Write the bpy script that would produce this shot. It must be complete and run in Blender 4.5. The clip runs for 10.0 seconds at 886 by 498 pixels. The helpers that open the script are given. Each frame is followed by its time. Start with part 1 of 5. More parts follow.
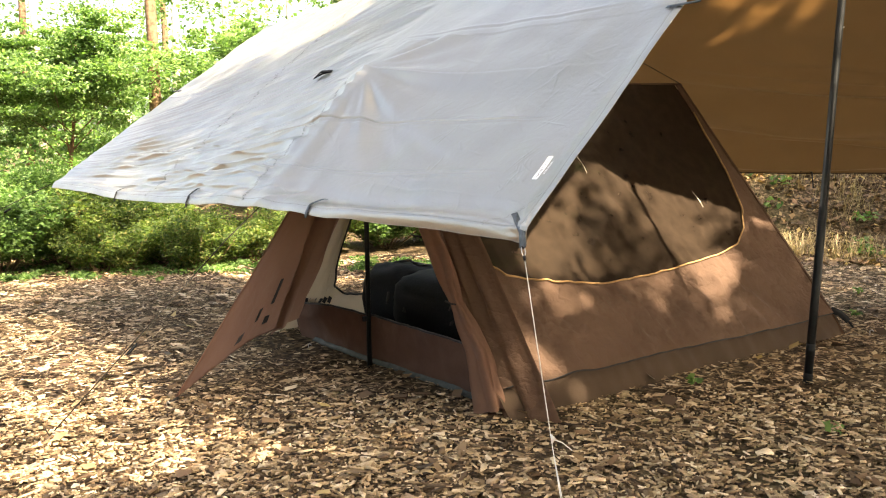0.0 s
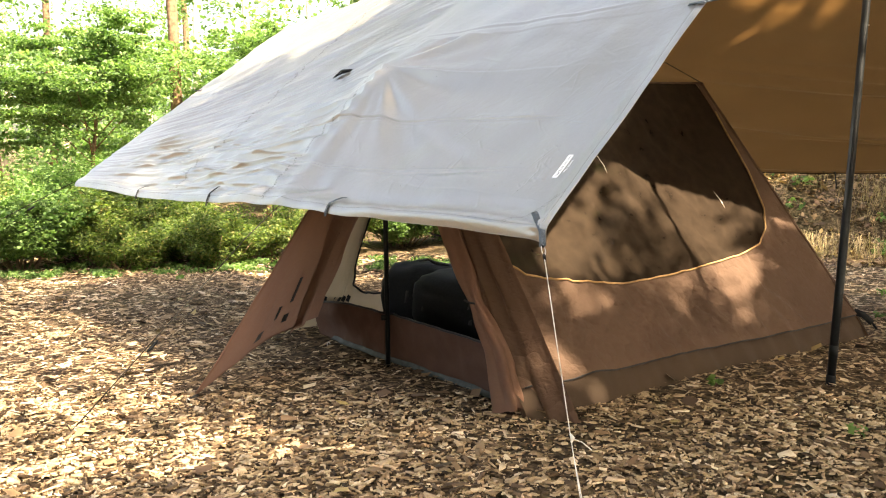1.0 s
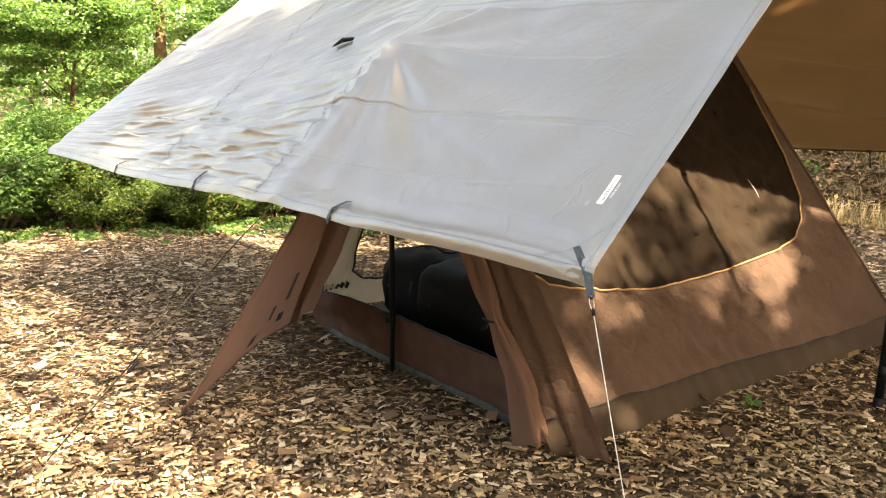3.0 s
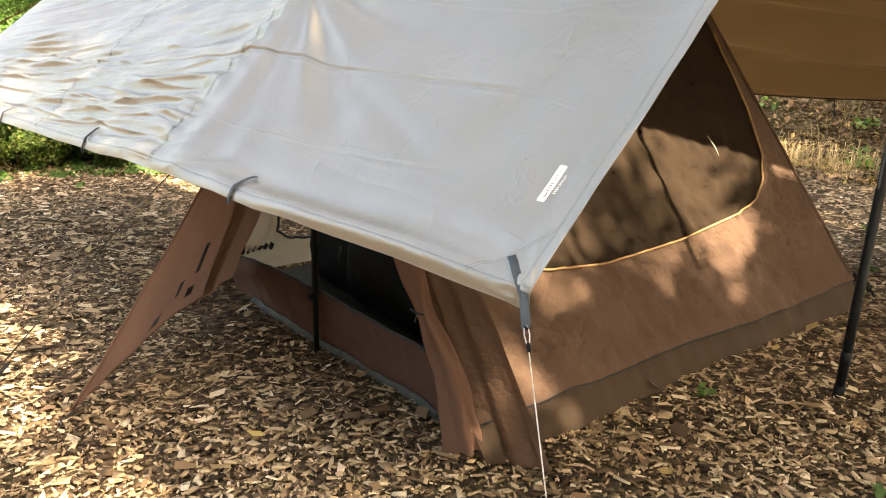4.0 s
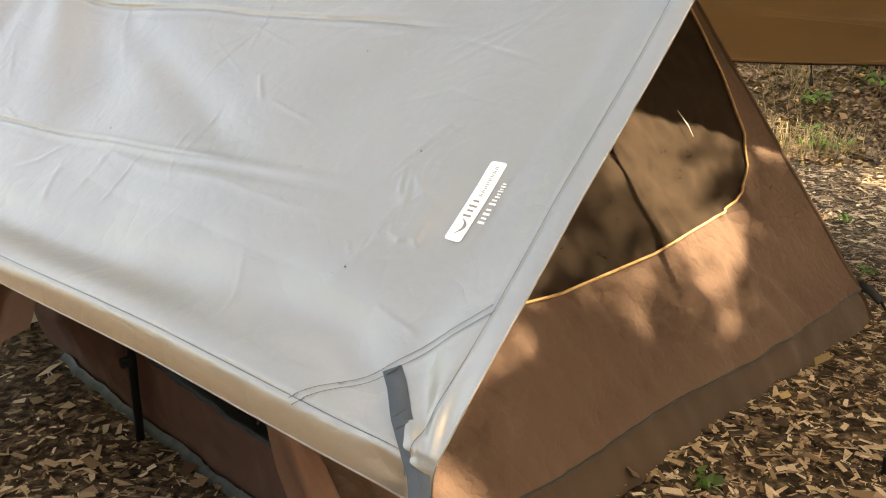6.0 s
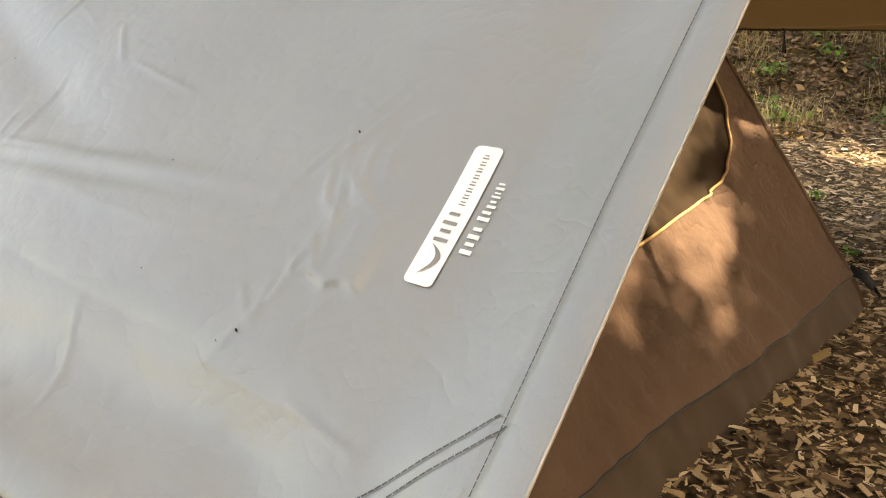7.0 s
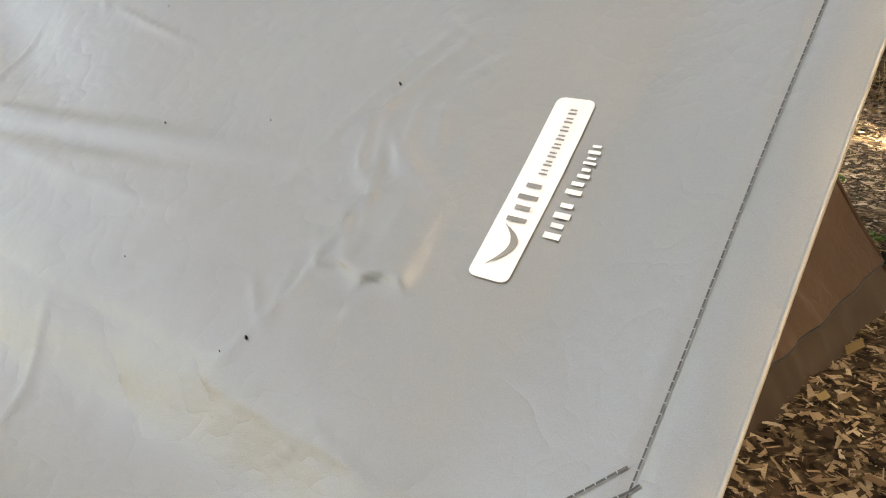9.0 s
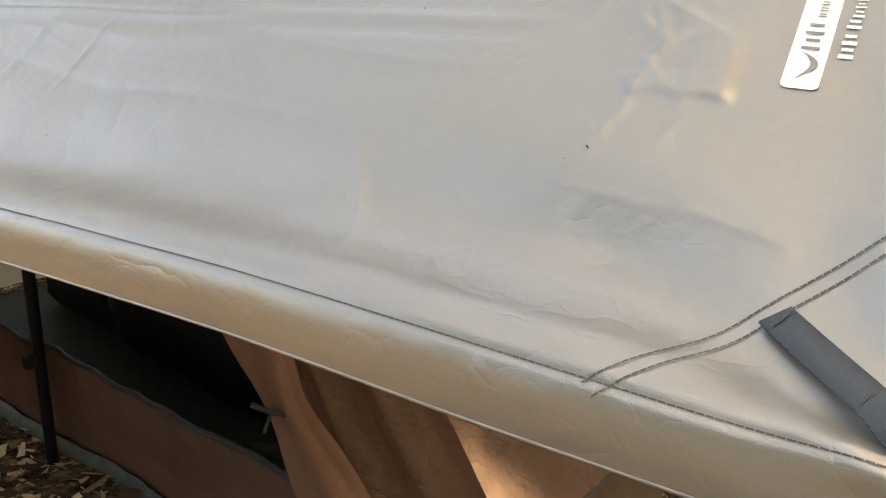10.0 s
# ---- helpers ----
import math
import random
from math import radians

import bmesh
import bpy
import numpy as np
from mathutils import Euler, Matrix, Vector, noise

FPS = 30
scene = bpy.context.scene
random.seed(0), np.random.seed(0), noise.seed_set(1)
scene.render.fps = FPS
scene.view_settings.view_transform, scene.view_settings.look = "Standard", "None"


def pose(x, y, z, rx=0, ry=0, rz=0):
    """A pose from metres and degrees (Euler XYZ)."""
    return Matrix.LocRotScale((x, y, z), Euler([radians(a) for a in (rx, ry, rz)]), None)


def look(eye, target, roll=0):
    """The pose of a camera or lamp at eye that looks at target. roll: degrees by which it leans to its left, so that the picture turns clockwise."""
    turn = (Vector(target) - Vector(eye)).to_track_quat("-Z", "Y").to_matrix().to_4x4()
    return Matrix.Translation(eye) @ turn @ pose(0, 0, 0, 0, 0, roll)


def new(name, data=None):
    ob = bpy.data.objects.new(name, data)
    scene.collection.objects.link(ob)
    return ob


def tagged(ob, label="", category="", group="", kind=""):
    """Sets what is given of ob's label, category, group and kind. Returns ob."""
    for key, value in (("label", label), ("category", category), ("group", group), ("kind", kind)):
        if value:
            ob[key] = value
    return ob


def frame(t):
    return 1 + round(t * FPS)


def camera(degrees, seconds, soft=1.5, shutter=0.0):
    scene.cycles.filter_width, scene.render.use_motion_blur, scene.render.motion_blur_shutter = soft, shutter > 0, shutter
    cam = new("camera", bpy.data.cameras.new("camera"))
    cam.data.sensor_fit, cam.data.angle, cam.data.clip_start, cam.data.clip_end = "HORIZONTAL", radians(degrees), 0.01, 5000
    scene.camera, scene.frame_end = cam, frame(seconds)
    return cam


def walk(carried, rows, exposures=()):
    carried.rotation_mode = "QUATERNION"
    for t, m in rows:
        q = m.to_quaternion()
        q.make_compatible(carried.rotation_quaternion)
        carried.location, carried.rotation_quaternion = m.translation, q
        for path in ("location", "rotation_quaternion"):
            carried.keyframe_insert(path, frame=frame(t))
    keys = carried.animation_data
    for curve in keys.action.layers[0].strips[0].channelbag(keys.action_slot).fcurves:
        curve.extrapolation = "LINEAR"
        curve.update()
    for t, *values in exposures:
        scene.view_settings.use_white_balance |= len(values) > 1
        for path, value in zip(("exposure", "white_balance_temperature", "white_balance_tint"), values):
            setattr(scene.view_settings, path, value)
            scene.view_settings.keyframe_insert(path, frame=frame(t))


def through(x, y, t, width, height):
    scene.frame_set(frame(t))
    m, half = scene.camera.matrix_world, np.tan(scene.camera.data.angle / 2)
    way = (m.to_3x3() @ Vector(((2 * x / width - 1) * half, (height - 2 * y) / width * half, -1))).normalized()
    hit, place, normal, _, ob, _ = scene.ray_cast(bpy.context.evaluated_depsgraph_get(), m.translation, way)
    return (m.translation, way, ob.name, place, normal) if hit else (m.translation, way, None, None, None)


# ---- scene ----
cam = camera(56.1, 10.0, soft=1.1)
PATH = [
    (0, (0.045, -0.033, 1.179), (0.014, 1.955, 0.963), -0.7),
    (0.5, (0.047, -0.032, 1.181), (-0.016, 1.955, 0.964), -0.9),
    (1, (0.041, -0.028, 1.172), (-0.034, 1.959, 0.957), -0.6),
    (1.5, (0.032, -0.02, 1.172), (-0.045, 1.966, 0.949), -0.2),
    (2, (0.022, 0.055, 1.183), (-0.055, 2.038, 0.937), 0.2),
    (2.2, (0.003, 0.117, 1.191), (-0.066, 2.098, 0.93), 0.2),
    (3.3, (-0.109, 0.57, 1.578), (-0.132, 2.517, 1.124), 0.5),
    (3.5, (-0.091, 0.646, 1.621), (-0.087, 2.58, 1.111), 0.6),
    (4, (0.008, 0.939, 1.607), (0.075, 2.855, 1.038), 1.3),
    (4.5, (-0.032, 1.21, 1.557), (0.105, 3.116, 0.965), 1.3),
    (5, (-0.017, 1.459, 1.538), (0.191, 3.361, 0.956), 1.3),
    (5.5, (0.12, 1.797, 1.447), (0.357, 3.697, 0.869), 1.2),
    (5.7, (0.178, 1.936, 1.428), (0.402, 3.835, 0.844), 0.8),
    (6.8, (0.228, 2.482, 1.324), (0.585, 4.35, 0.707), 0.1),
    (7, (0.252, 2.553, 1.316), (0.618, 4.415, 0.683), 0.1),
    (7.5, (0.304, 2.686, 1.289), (0.661, 4.542, 0.634), 0.1),
    (8, (0.293, 2.707, 1.289), (0.635, 4.563, 0.626), -0.0),
    (8.5, (0.297, 2.712, 1.287), (0.646, 4.566, 0.622), -0.0),
    (9, (0.237, 2.703, 1.266), (0.6, 4.554, 0.601), 0.1),
    (9.5, (0.074, 2.645, 1.214), (0.526, 4.485, 0.575), 0.6),
    (10, (-0.069, 2.618, 1.162), (0.486, 4.44, 0.551), 1.8),
]
walk(cam, [(t, look(eye, target, roll)) for t, eye, target, roll in PATH], [(0, 3.02, 8600, 10), (4.5, 3.08, 9000, 10), (5.5, 3.15, 9200, 10), (7.0, 2.82, 9900, 10), (9.0, 2.78, 9600, 10), (10, 2.92, 9200, 10)])


# ---- world, sun, exposure ----
SUN = Vector((0.62, -0.47, 1.0)).normalized()
world = bpy.data.worlds.new("sky")
scene.world = world
world.use_nodes = True
_wt = world.node_tree
_sky = _wt.nodes.new("ShaderNodeTexSky")
_sky.sky_type, _sky.sun_disc = "NISHITA", False
_sky.sun_elevation = math.asin(SUN.z)
_sky.sun_rotation = math.atan2(SUN.x, SUN.y)
_sky.air_density, _sky.dust_density, _sky.ozone_density = 1.0, 6.0, 0.6
_wt.links.new(_sky.outputs[0], _wt.nodes["Background"].inputs[0])
_wt.nodes["Background"].inputs[1].default_value = 0.15
sun_data = bpy.data.lights.new("sun", "SUN")
sun_data.energy, sun_data.angle, sun_data.color = 5.0, radians(0.6), (1.0, 0.93, 0.82)
sun = new("sun", sun_data)
sun.matrix_world = look((0, 0, 30), Vector((0, 0, 30)) - SUN)


# ---- small helpers ----
def mesh_np(name, verts, quads):
    """A mesh from an array of places and an array of faces with equal corner counts."""
    me = bpy.data.meshes.new(name)
    verts, quads = np.asarray(verts, np.float32), np.asarray(quads, np.int32)
    k = quads.shape[1]
    me.vertices.add(len(verts))
    me.vertices.foreach_set("co", verts.ravel())
    me.loops.add(quads.size)
    me.loops.foreach_set("vertex_index", quads.ravel())
    me.polygons.add(len(quads))
    me.polygons.foreach_set("loop_start", np.arange(0, quads.size, k, dtype=np.int32))
    me.update(calc_edges=True)
    return me


def smooth(me):
    me.polygons.foreach_set("use_smooth", [True] * len(me.polygons))
    return me


def grid_faces(nu, nv):
    i = np.arange(nu * nv).reshape(nu, nv)
    return np.stack([i[:-1, :-1], i[1:, :-1], i[1:, 1:], i[:-1, 1:]], -1).reshape(-1, 4)


def thing(name, label, category, group="", kind="", at=(0, 0, 0)):
    ob = new(name)
    ob.location = at
    ob.empty_display_size = 0.1
    return tagged(ob, label, category, group, kind)


def adopt(ob, parent):
    """Put ob under parent, where its mesh is in world metres."""
    ob.parent = parent
    p, m = parent, Matrix()
    while p:
        m = p.matrix_parent_inverse @ p.matrix_basis @ m
        p = p.parent
    ob.matrix_parent_inverse = m.inverted()
    return ob


def part_me(name, me, material, parent, label=""):
    if not me.materials:
        me.materials.append(material)
    ob = new(name, me)
    if parent:
        adopt(ob, parent)
    return tagged(ob, label)


def part(name, bm, material, parent, label="", soft=True):
    me = bpy.data.meshes.new(name)
    bm.normal_update()
    bm.to_mesh(me)
    bm.free()
    if soft:
        smooth(me)
    return part_me(name, me, material, parent, label)


def tube(bm, pts, radii, sides=10, caps=True):
    """A round tube through pts."""
    pts = [Vector(p) for p in pts]
    if not hasattr(radii, "__len__"):
        radii = [radii] * len(pts)
    rings = []
    side = None
    for i, p in enumerate(pts):
        way = (pts[min(i + 1, len(pts) - 1)] - pts[max(i - 1, 0)]).normalized()
        if side is None:
            side = way.orthogonal().normalized()
        side = (side - way * side.dot(way)).normalized()
        other = way.cross(side)
        rings.append([bm.verts.new(p + radii[i] * (math.cos(a) * side + math.sin(a) * other)) for a in (2 * math.pi * k / sides for k in range(sides))])
    for a, b in zip(rings, rings[1:]):
        for k in range(sides):
            bm.faces.new((a[k], a[(k + 1) % sides], b[(k + 1) % sides], b[k]))
    if caps:
        bm.faces.new(rings[0][::-1])
        bm.faces.new(rings[-1])
    return bm


def box(bm, size, m, bevel=0.0):
    r = bmesh.ops.create_cube(bm, size=1, matrix=m @ Matrix.Diagonal((*size, 1)))
    if bevel:
        edges = list({e for v in r["verts"] for e in v.link_edges})
        bmesh.ops.bevel(bm, geom=edges, offset=bevel, segments=2, affect="EDGES", profile=0.5)
    return bm


def vnoise(x, y, seed=0):
    """Smooth value noise in -1..1 on arrays."""
    rng = np.random.RandomState(seed)
    tab = rng.rand(64, 64) * 2 - 1
    xi, yi = np.floor(x).astype(int), np.floor(y).astype(int)
    fx, fy = x - xi, y - yi
    fx, fy = fx * fx * (3 - 2 * fx), fy * fy * (3 - 2 * fy)
    g = lambda a, b: tab[a % 64, b % 64]
    return (g(xi, yi) * (1 - fx) + g(xi + 1, yi) * fx) * (1 - fy) + (g(xi, yi + 1) * (1 - fx) + g(xi + 1, yi + 1) * fx) * fy


def sstep(a, b, x):
    k = np.clip((x - a) / (b - a), 0, 1)
    return k * k * (3 - 2 * k)


# ---- materials ----
def material(name, rough=0.8, spec=0.3):
    m = bpy.data.materials.new(name)
    m.use_nodes = True
    b = m.node_tree.nodes["Principled BSDF"]
    b.inputs["Roughness"].default_value = rough
    b.inputs["Specular IOR Level"].default_value = spec
    return m, m.node_tree, b


def node(nt, kind, **values):
    n = nt.nodes.new(kind)
    for key, v in values.items():
        n.inputs[key.replace("_", " ")].default_value = v
    return n


def ramp(nt, stops, fac):
    r = nt.nodes.new("ShaderNodeValToRGB")
    els = r.color_ramp.elements
    els[0].position, els[0].color = stops[0][0], (*stops[0][1], 1)
    els[1].position, els[1].color = stops[-1][0], (*stops[-1][1], 1)
    for p, c in stops[1:-1]:
        e = els.new(p)
        e.color = (*c, 1)
    nt.links.new(fac, r.inputs[0])
    return r.outputs[0]


def noise_fac(nt, scale, detail=4.0, stretch=None, coord="Object"):
    co = nt.nodes.new("ShaderNodeTexCoord").outputs[coord]
    if stretch:
        mp = nt.nodes.new("ShaderNodeMapping")
        mp.inputs["Scale"].default_value = stretch
        nt.links.new(co, mp.inputs[0])
        co = mp.outputs[0]
    n = node(nt, "ShaderNodeTexNoise", Scale=scale, Detail=detail)
    nt.links.new(co, n.inputs["Vector"])
    return n.outputs["Fac"]


def mix(nt, kind, fac, a, b):
    m = nt.nodes.new("ShaderNodeMix")
    m.data_type, m.blend_type = "RGBA", kind
    if hasattr(fac, "links"):
        nt.links.new(fac, m.inputs[0])
    else:
        m.inputs[0].default_value = fac
    for s, v in ((6, a), (7, b)):
        if hasattr(v, "links"):
            nt.links.new(v, m.inputs[s])
        else:
            m.inputs[s].default_value = (*v, 1)
    return m.outputs[2]


def bump(nt, bsdf, height, strength=0.3, distance=0.01):
    b = node(nt, "ShaderNodeBump", Strength=strength, Distance=distance)
    nt.links.new(height, b.inputs["Height"])
    nt.links.new(b.outputs[0], bsdf.inputs["Normal"])
    return b.outputs[0]


def cloth(name, dark, light, rough, spec, through=0.0, glow=None, big=3.0, fine=900.0, crumple=35.0, crumple_depth=0.004, sheen=0.0):
    """Woven cloth: blotches, weave, crumples, and some light through it."""
    m, nt, b = material(name, rough, spec)
    colour = ramp(nt, [(0.3, dark), (0.7, light)], noise_fac(nt, big, 6))
    colour = mix(nt, "MULTIPLY", 0.35, colour, ramp(nt, [(0.35, (0.72, 0.72, 0.72)), (0.65, (1, 1, 1))], noise_fac(nt, fine, 2)))
    nt.links.new(colour, b.inputs["Base Color"])
    b.inputs["Sheen Weight"].default_value = sheen
    h1 = noise_fac(nt, crumple, 5)
    n1 = node(nt, "ShaderNodeBump", Strength=0.5, Distance=crumple_depth)
    nt.links.new(h1, n1.inputs["Height"])
    n2 = node(nt, "ShaderNodeBump", Strength=0.25, Distance=0.0006)
    nt.links.new(noise_fac(nt, fine, 2), n2.inputs["Height"])
    nt.links.new(n1.outputs[0], n2.inputs["Normal"])
    nt.links.new(n2.outputs[0], b.inputs["Normal"])
    if through:
        tr = nt.nodes.new("ShaderNodeBsdfTranslucent")
        tr.inputs[0].default_value = (*(glow or light), 1)
        ms = nt.nodes.new("ShaderNodeMixShader")
        ms.inputs[0].default_value = through
        nt.links.new(b.outputs[0], ms.inputs[1])
        nt.links.new(tr.outputs[0], ms.inputs[2])
        nt.links.new(ms.outputs[0], nt.nodes["Material Output"].inputs[0])
    return m


def netting(name, colour, cover):
    """Insect netting: partly open, finer than the eye can part."""
    m, nt, b = material(name, 0.9, 0.03)
    c = ramp(nt, [(0.35, tuple(v * 0.8 for v in colour)), (0.7, tuple(v * 1.2 for v in colour))], noise_fac(nt, 14, 6))
    nt.links.new(c, b.inputs["Base Color"])
    tr = nt.nodes.new("ShaderNodeBsdfTransparent")
    ms = nt.nodes.new("ShaderNodeMixShader")
    ms.inputs[0].default_value = cover
    nt.links.new(tr.outputs[0], ms.inputs[1])
    nt.links.new(b.outputs[0], ms.inputs[2])
    nt.links.new(ms.outputs[0], nt.nodes["Material Output"].inputs[0])
    return m


def plain(name, colour, rough=0.6, spec=0.4, metal=0.0, vary=0.25, scale=40.0, depth=0.001):
    m, nt, b = material(name, rough, spec)
    f = noise_fac(nt, scale, 5)
    nt.links.new(ramp(nt, [(0.3, tuple(c * (1 - vary) for c in colour)), (0.7, tuple(min(1, c * (1 + vary)) for c in colour))], f), b.inputs["Base Color"])
    b.inputs["Metallic"].default_value = metal
    bump(nt, b, f, 0.3, depth)
    return m


def leaf_material(name, stops, through=0.45):
    m, nt, b = material(name, 0.55, 0.3)
    rnd = nt.nodes.new("ShaderNodeNewGeometry").outputs["Random Per Island"]
    c = ramp(nt, stops, rnd)
    nt.links.new(c, b.inputs["Base Color"])
    tr = nt.nodes.new("ShaderNodeBsdfTranslucent")
    nt.links.new(mix(nt, "MULTIPLY", 1.0, c, (1.5, 1.7, 0.9)), tr.inputs[0])
    ms = nt.nodes.new("ShaderNodeMixShader")
    ms.inputs[0].default_value = through
    nt.links.new(b.outputs[0], ms.inputs[1])
    nt.links.new(tr.outputs[0], ms.inputs[2])
    nt.links.new(ms.outputs[0], nt.nodes["Material Output"].inputs[0])
    return m


def creased(m, scale, distance, strength=0.5):
    """Adds a net of fine sharp creases to a cloth."""
    nt = m.node_tree
    b = nt.nodes["Principled BSDF"]
    last = b.inputs["Normal"].links[0].from_socket
    for k, (sc, dist) in enumerate(((scale, distance), (scale * 3.1, distance * 0.4))):
        f = noise_fac(nt, sc, 2.5, (1, 1, 1.3))
        a = nt.nodes.new("ShaderNodeMath")
        a.operation = "SUBTRACT"
        a.inputs[1].default_value = 0.5
        nt.links.new(f, a.inputs[0])
        g = nt.nodes.new("ShaderNodeMath")
        g.operation = "ABSOLUTE"
        nt.links.new(a.outputs[0], g.inputs[0])
        p = nt.nodes.new("ShaderNodeMath")
        p.operation = "POWER"
        p.inputs[1].default_value = 0.6
        nt.links.new(g.outputs[0], p.inputs[0])
        bp = node(nt, "ShaderNodeBump", Strength=strength, Distance=dist)
        nt.links.new(p.outputs[0], bp.inputs["Height"])
        nt.links.new(last, bp.inputs["Normal"])
        last = bp.outputs[0]
    nt.links.new(last, b.inputs["Normal"])
    return m


M_TARP = cloth("grey_coated_tarp", (0.28, 0.272, 0.256), (0.32, 0.311, 0.293), 0.31, 0.8, through=0.04, glow=(0.5, 0.46, 0.4), big=1.5, fine=1400, crumple=28, crumple_depth=0.002)
creased(M_TARP, 9.0, 0.007, 0.3)
M_TARP.node_tree.nodes["Principled BSDF"].inputs["Metallic"].default_value = 0.58
M_TAN = cloth("tan_tarp", (0.085, 0.05, 0.022), (0.125, 0.075, 0.034), 0.6, 0.3, through=0.22, glow=(0.24, 0.125, 0.045), big=1.6, fine=900, crumple=7, crumple_depth=0.01)
M_TENT = cloth("brown_tent_cloth", (0.069, 0.041, 0.029), (0.101, 0.0625, 0.0445), 0.85, 0.2, through=0.12, glow=(0.4, 0.2, 0.11), big=2.2, fine=700, crumple=13, crumple_depth=0.018)
creased(M_TENT, 6.0, 0.034, 0.6)
M_FLAP = cloth("thin_tent_cloth", (0.125, 0.068, 0.048), (0.172, 0.098, 0.07), 0.85, 0.2, through=0.26, glow=(0.42, 0.23, 0.16), big=2.2, fine=700, crumple=14, crumple_depth=0.008)
creased(M_FLAP, 6.0, 0.02, 0.5)
M_SKIRT = cloth("skirt_cloth", (0.034, 0.021, 0.0135), (0.05, 0.032, 0.0205), 0.8, 0.2, big=3, fine=700, crumple=14, crumple_depth=0.01)
M_WALL = cloth("dark_tent_cloth", (0.064, 0.033, 0.025), (0.092, 0.05, 0.037), 0.85, 0.2, big=3, fine=700, crumple=14, crumple_depth=0.012)
# tent cloth coloured paler to carry the daylight behind it
M_CREAM = cloth("daylight_toned_cloth", (0.3, 0.23, 0.16), (0.36, 0.28, 0.2), 0.85, 0.2, through=0.35, glow=(0.45, 0.35, 0.25), big=3, fine=700)
M_NET = netting("dark_netting", (0.0205, 0.0142, 0.0100), 0.96)
M_NET2 = netting("thin_netting", (0.03, 0.03, 0.03), 0.35)
M_TRIM = plain("ochre_binding", (0.36, 0.22, 0.10), 0.7, 0.2)
M_DARKTRIM = plain("dark_binding", (0.02, 0.02, 0.022), 0.7, 0.3)
M_BLACK = plain("black_nylon", (0.008, 0.009, 0.011), 0.75, 0.15, scale=60, depth=0.003)
M_POLE = plain("black_steel", (0.006, 0.008, 0.010), 0.5, 0.2, vary=0.3, scale=25)
M_METAL = plain("steel", (0.55, 0.55, 0.55), 0.35, 0.5, 1.0, 0.15)
M_CORD = plain("pale_cord", (0.55, 0.53, 0.5), 0.8, 0.2)
M_DCORD = plain("dark_cord", (0.022, 0.019, 0.016), 0.8, 0.2)
M_STITCH = plain("dark_thread", (0.10, 0.095, 0.09), 0.9, 0.1)
M_PRINT = plain("white_print", (0.86, 0.86, 0.87), 0.6, 0.3, vary=0.02)
M_INK = plain("grey_ink", (0.22, 0.22, 0.22), 0.6, 0.3, vary=0.05)
M_SHEET = plain("grey_groundsheet", (0.045, 0.054, 0.053), 0.6, 0.3)
M_BARK = plain("bark", (0.13, 0.085, 0.055), 0.95, 0.1, vary=0.5, scale=14, depth=0.03)
M_PALEBARK = plain("pale_bark", (0.42, 0.36, 0.29), 0.95, 0.1, vary=0.35, scale=10, depth=0.02)
M_TWIG = plain("twig", (0.14, 0.1, 0.065), 0.9, 0.1, vary=0.3)


def webbing(name, colour):
    m, nt, b = material(name, 0.75, 0.25)
    w = nt.nodes.new("ShaderNodeTexWave")
    w.inputs["Scale"].default_value, w.inputs["Distortion"].default_value = 420, 1.5
    co = nt.nodes.new("ShaderNodeTexCoord")
    nt.links.new(co.outputs["Object"], w.inputs[0])
    c = ramp(nt, [(0.2, tuple(v * 0.6 for v in colour)), (0.8, tuple(v * 1.15 for v in colour))], w.outputs["Fac"])
    nt.links.new(c, b.inputs["Base Color"])
    bump(nt, b, w.outputs["Fac"], 0.6, 0.0008)
    return m


M_WEB = webbing("grey_webbing", (0.082, 0.102, 0.126))
M_BWEB = webbing("black_webbing", (0.03, 0.03, 0.032))


def chip_material():
    m, nt, b = material("wood_chips", 0.85, 0.15)
    rnd = nt.nodes.new("ShaderNodeNewGeometry").outputs["Random Per Island"]
    c = ramp(nt, [(0.0, (0.022, 0.014, 0.009)), (0.24, (0.115, 0.075, 0.046)), (0.54, (0.34, 0.24, 0.148)), (0.87, (0.54, 0.41, 0.27)), (1.0, (0.72, 0.61, 0.46))], rnd)
    c = mix(nt, "MULTIPLY", 0.5, c, ramp(nt, [(0.3, (0.55, 0.5, 0.45)), (0.65, (1, 1, 1))], noise_fac(nt, 160, 4)))
    c = mix(nt, "MULTIPLY", 0.3, c, ramp(nt, [(0.35, (0.5, 0.46, 0.42)), (0.6, (1, 1, 1))], noise_fac(nt, 1.1, 4)))
    nt.links.new(c, b.inputs["Base Color"])
    bump(nt, b, noise_fac(nt, 220, 3), 0.4, 0.002)
    return m


M_CHIP = chip_material()


def soil_material():
    m, nt, b = material("forest_soil", 0.95, 0.1)
    c = ramp(nt, [(0.3, (0.022, 0.015, 0.010)), (0.5, (0.075, 0.051, 0.033)), (0.72, (0.22, 0.16, 0.1))], noise_fac(nt, 26, 8))
    c = mix(nt, "MIX", ramp(nt, [(0.5, (0, 0, 0)), (0.68, (0.2, 0.2, 0.2))], noise_fac(nt, 0.35, 5)), c, (0.09, 0.12, 0.035))
    nt.links.new(c, b.inputs["Base Color"])
    bump(nt, b, noise_fac(nt, 40, 8), 0.8, 0.03)
    return m


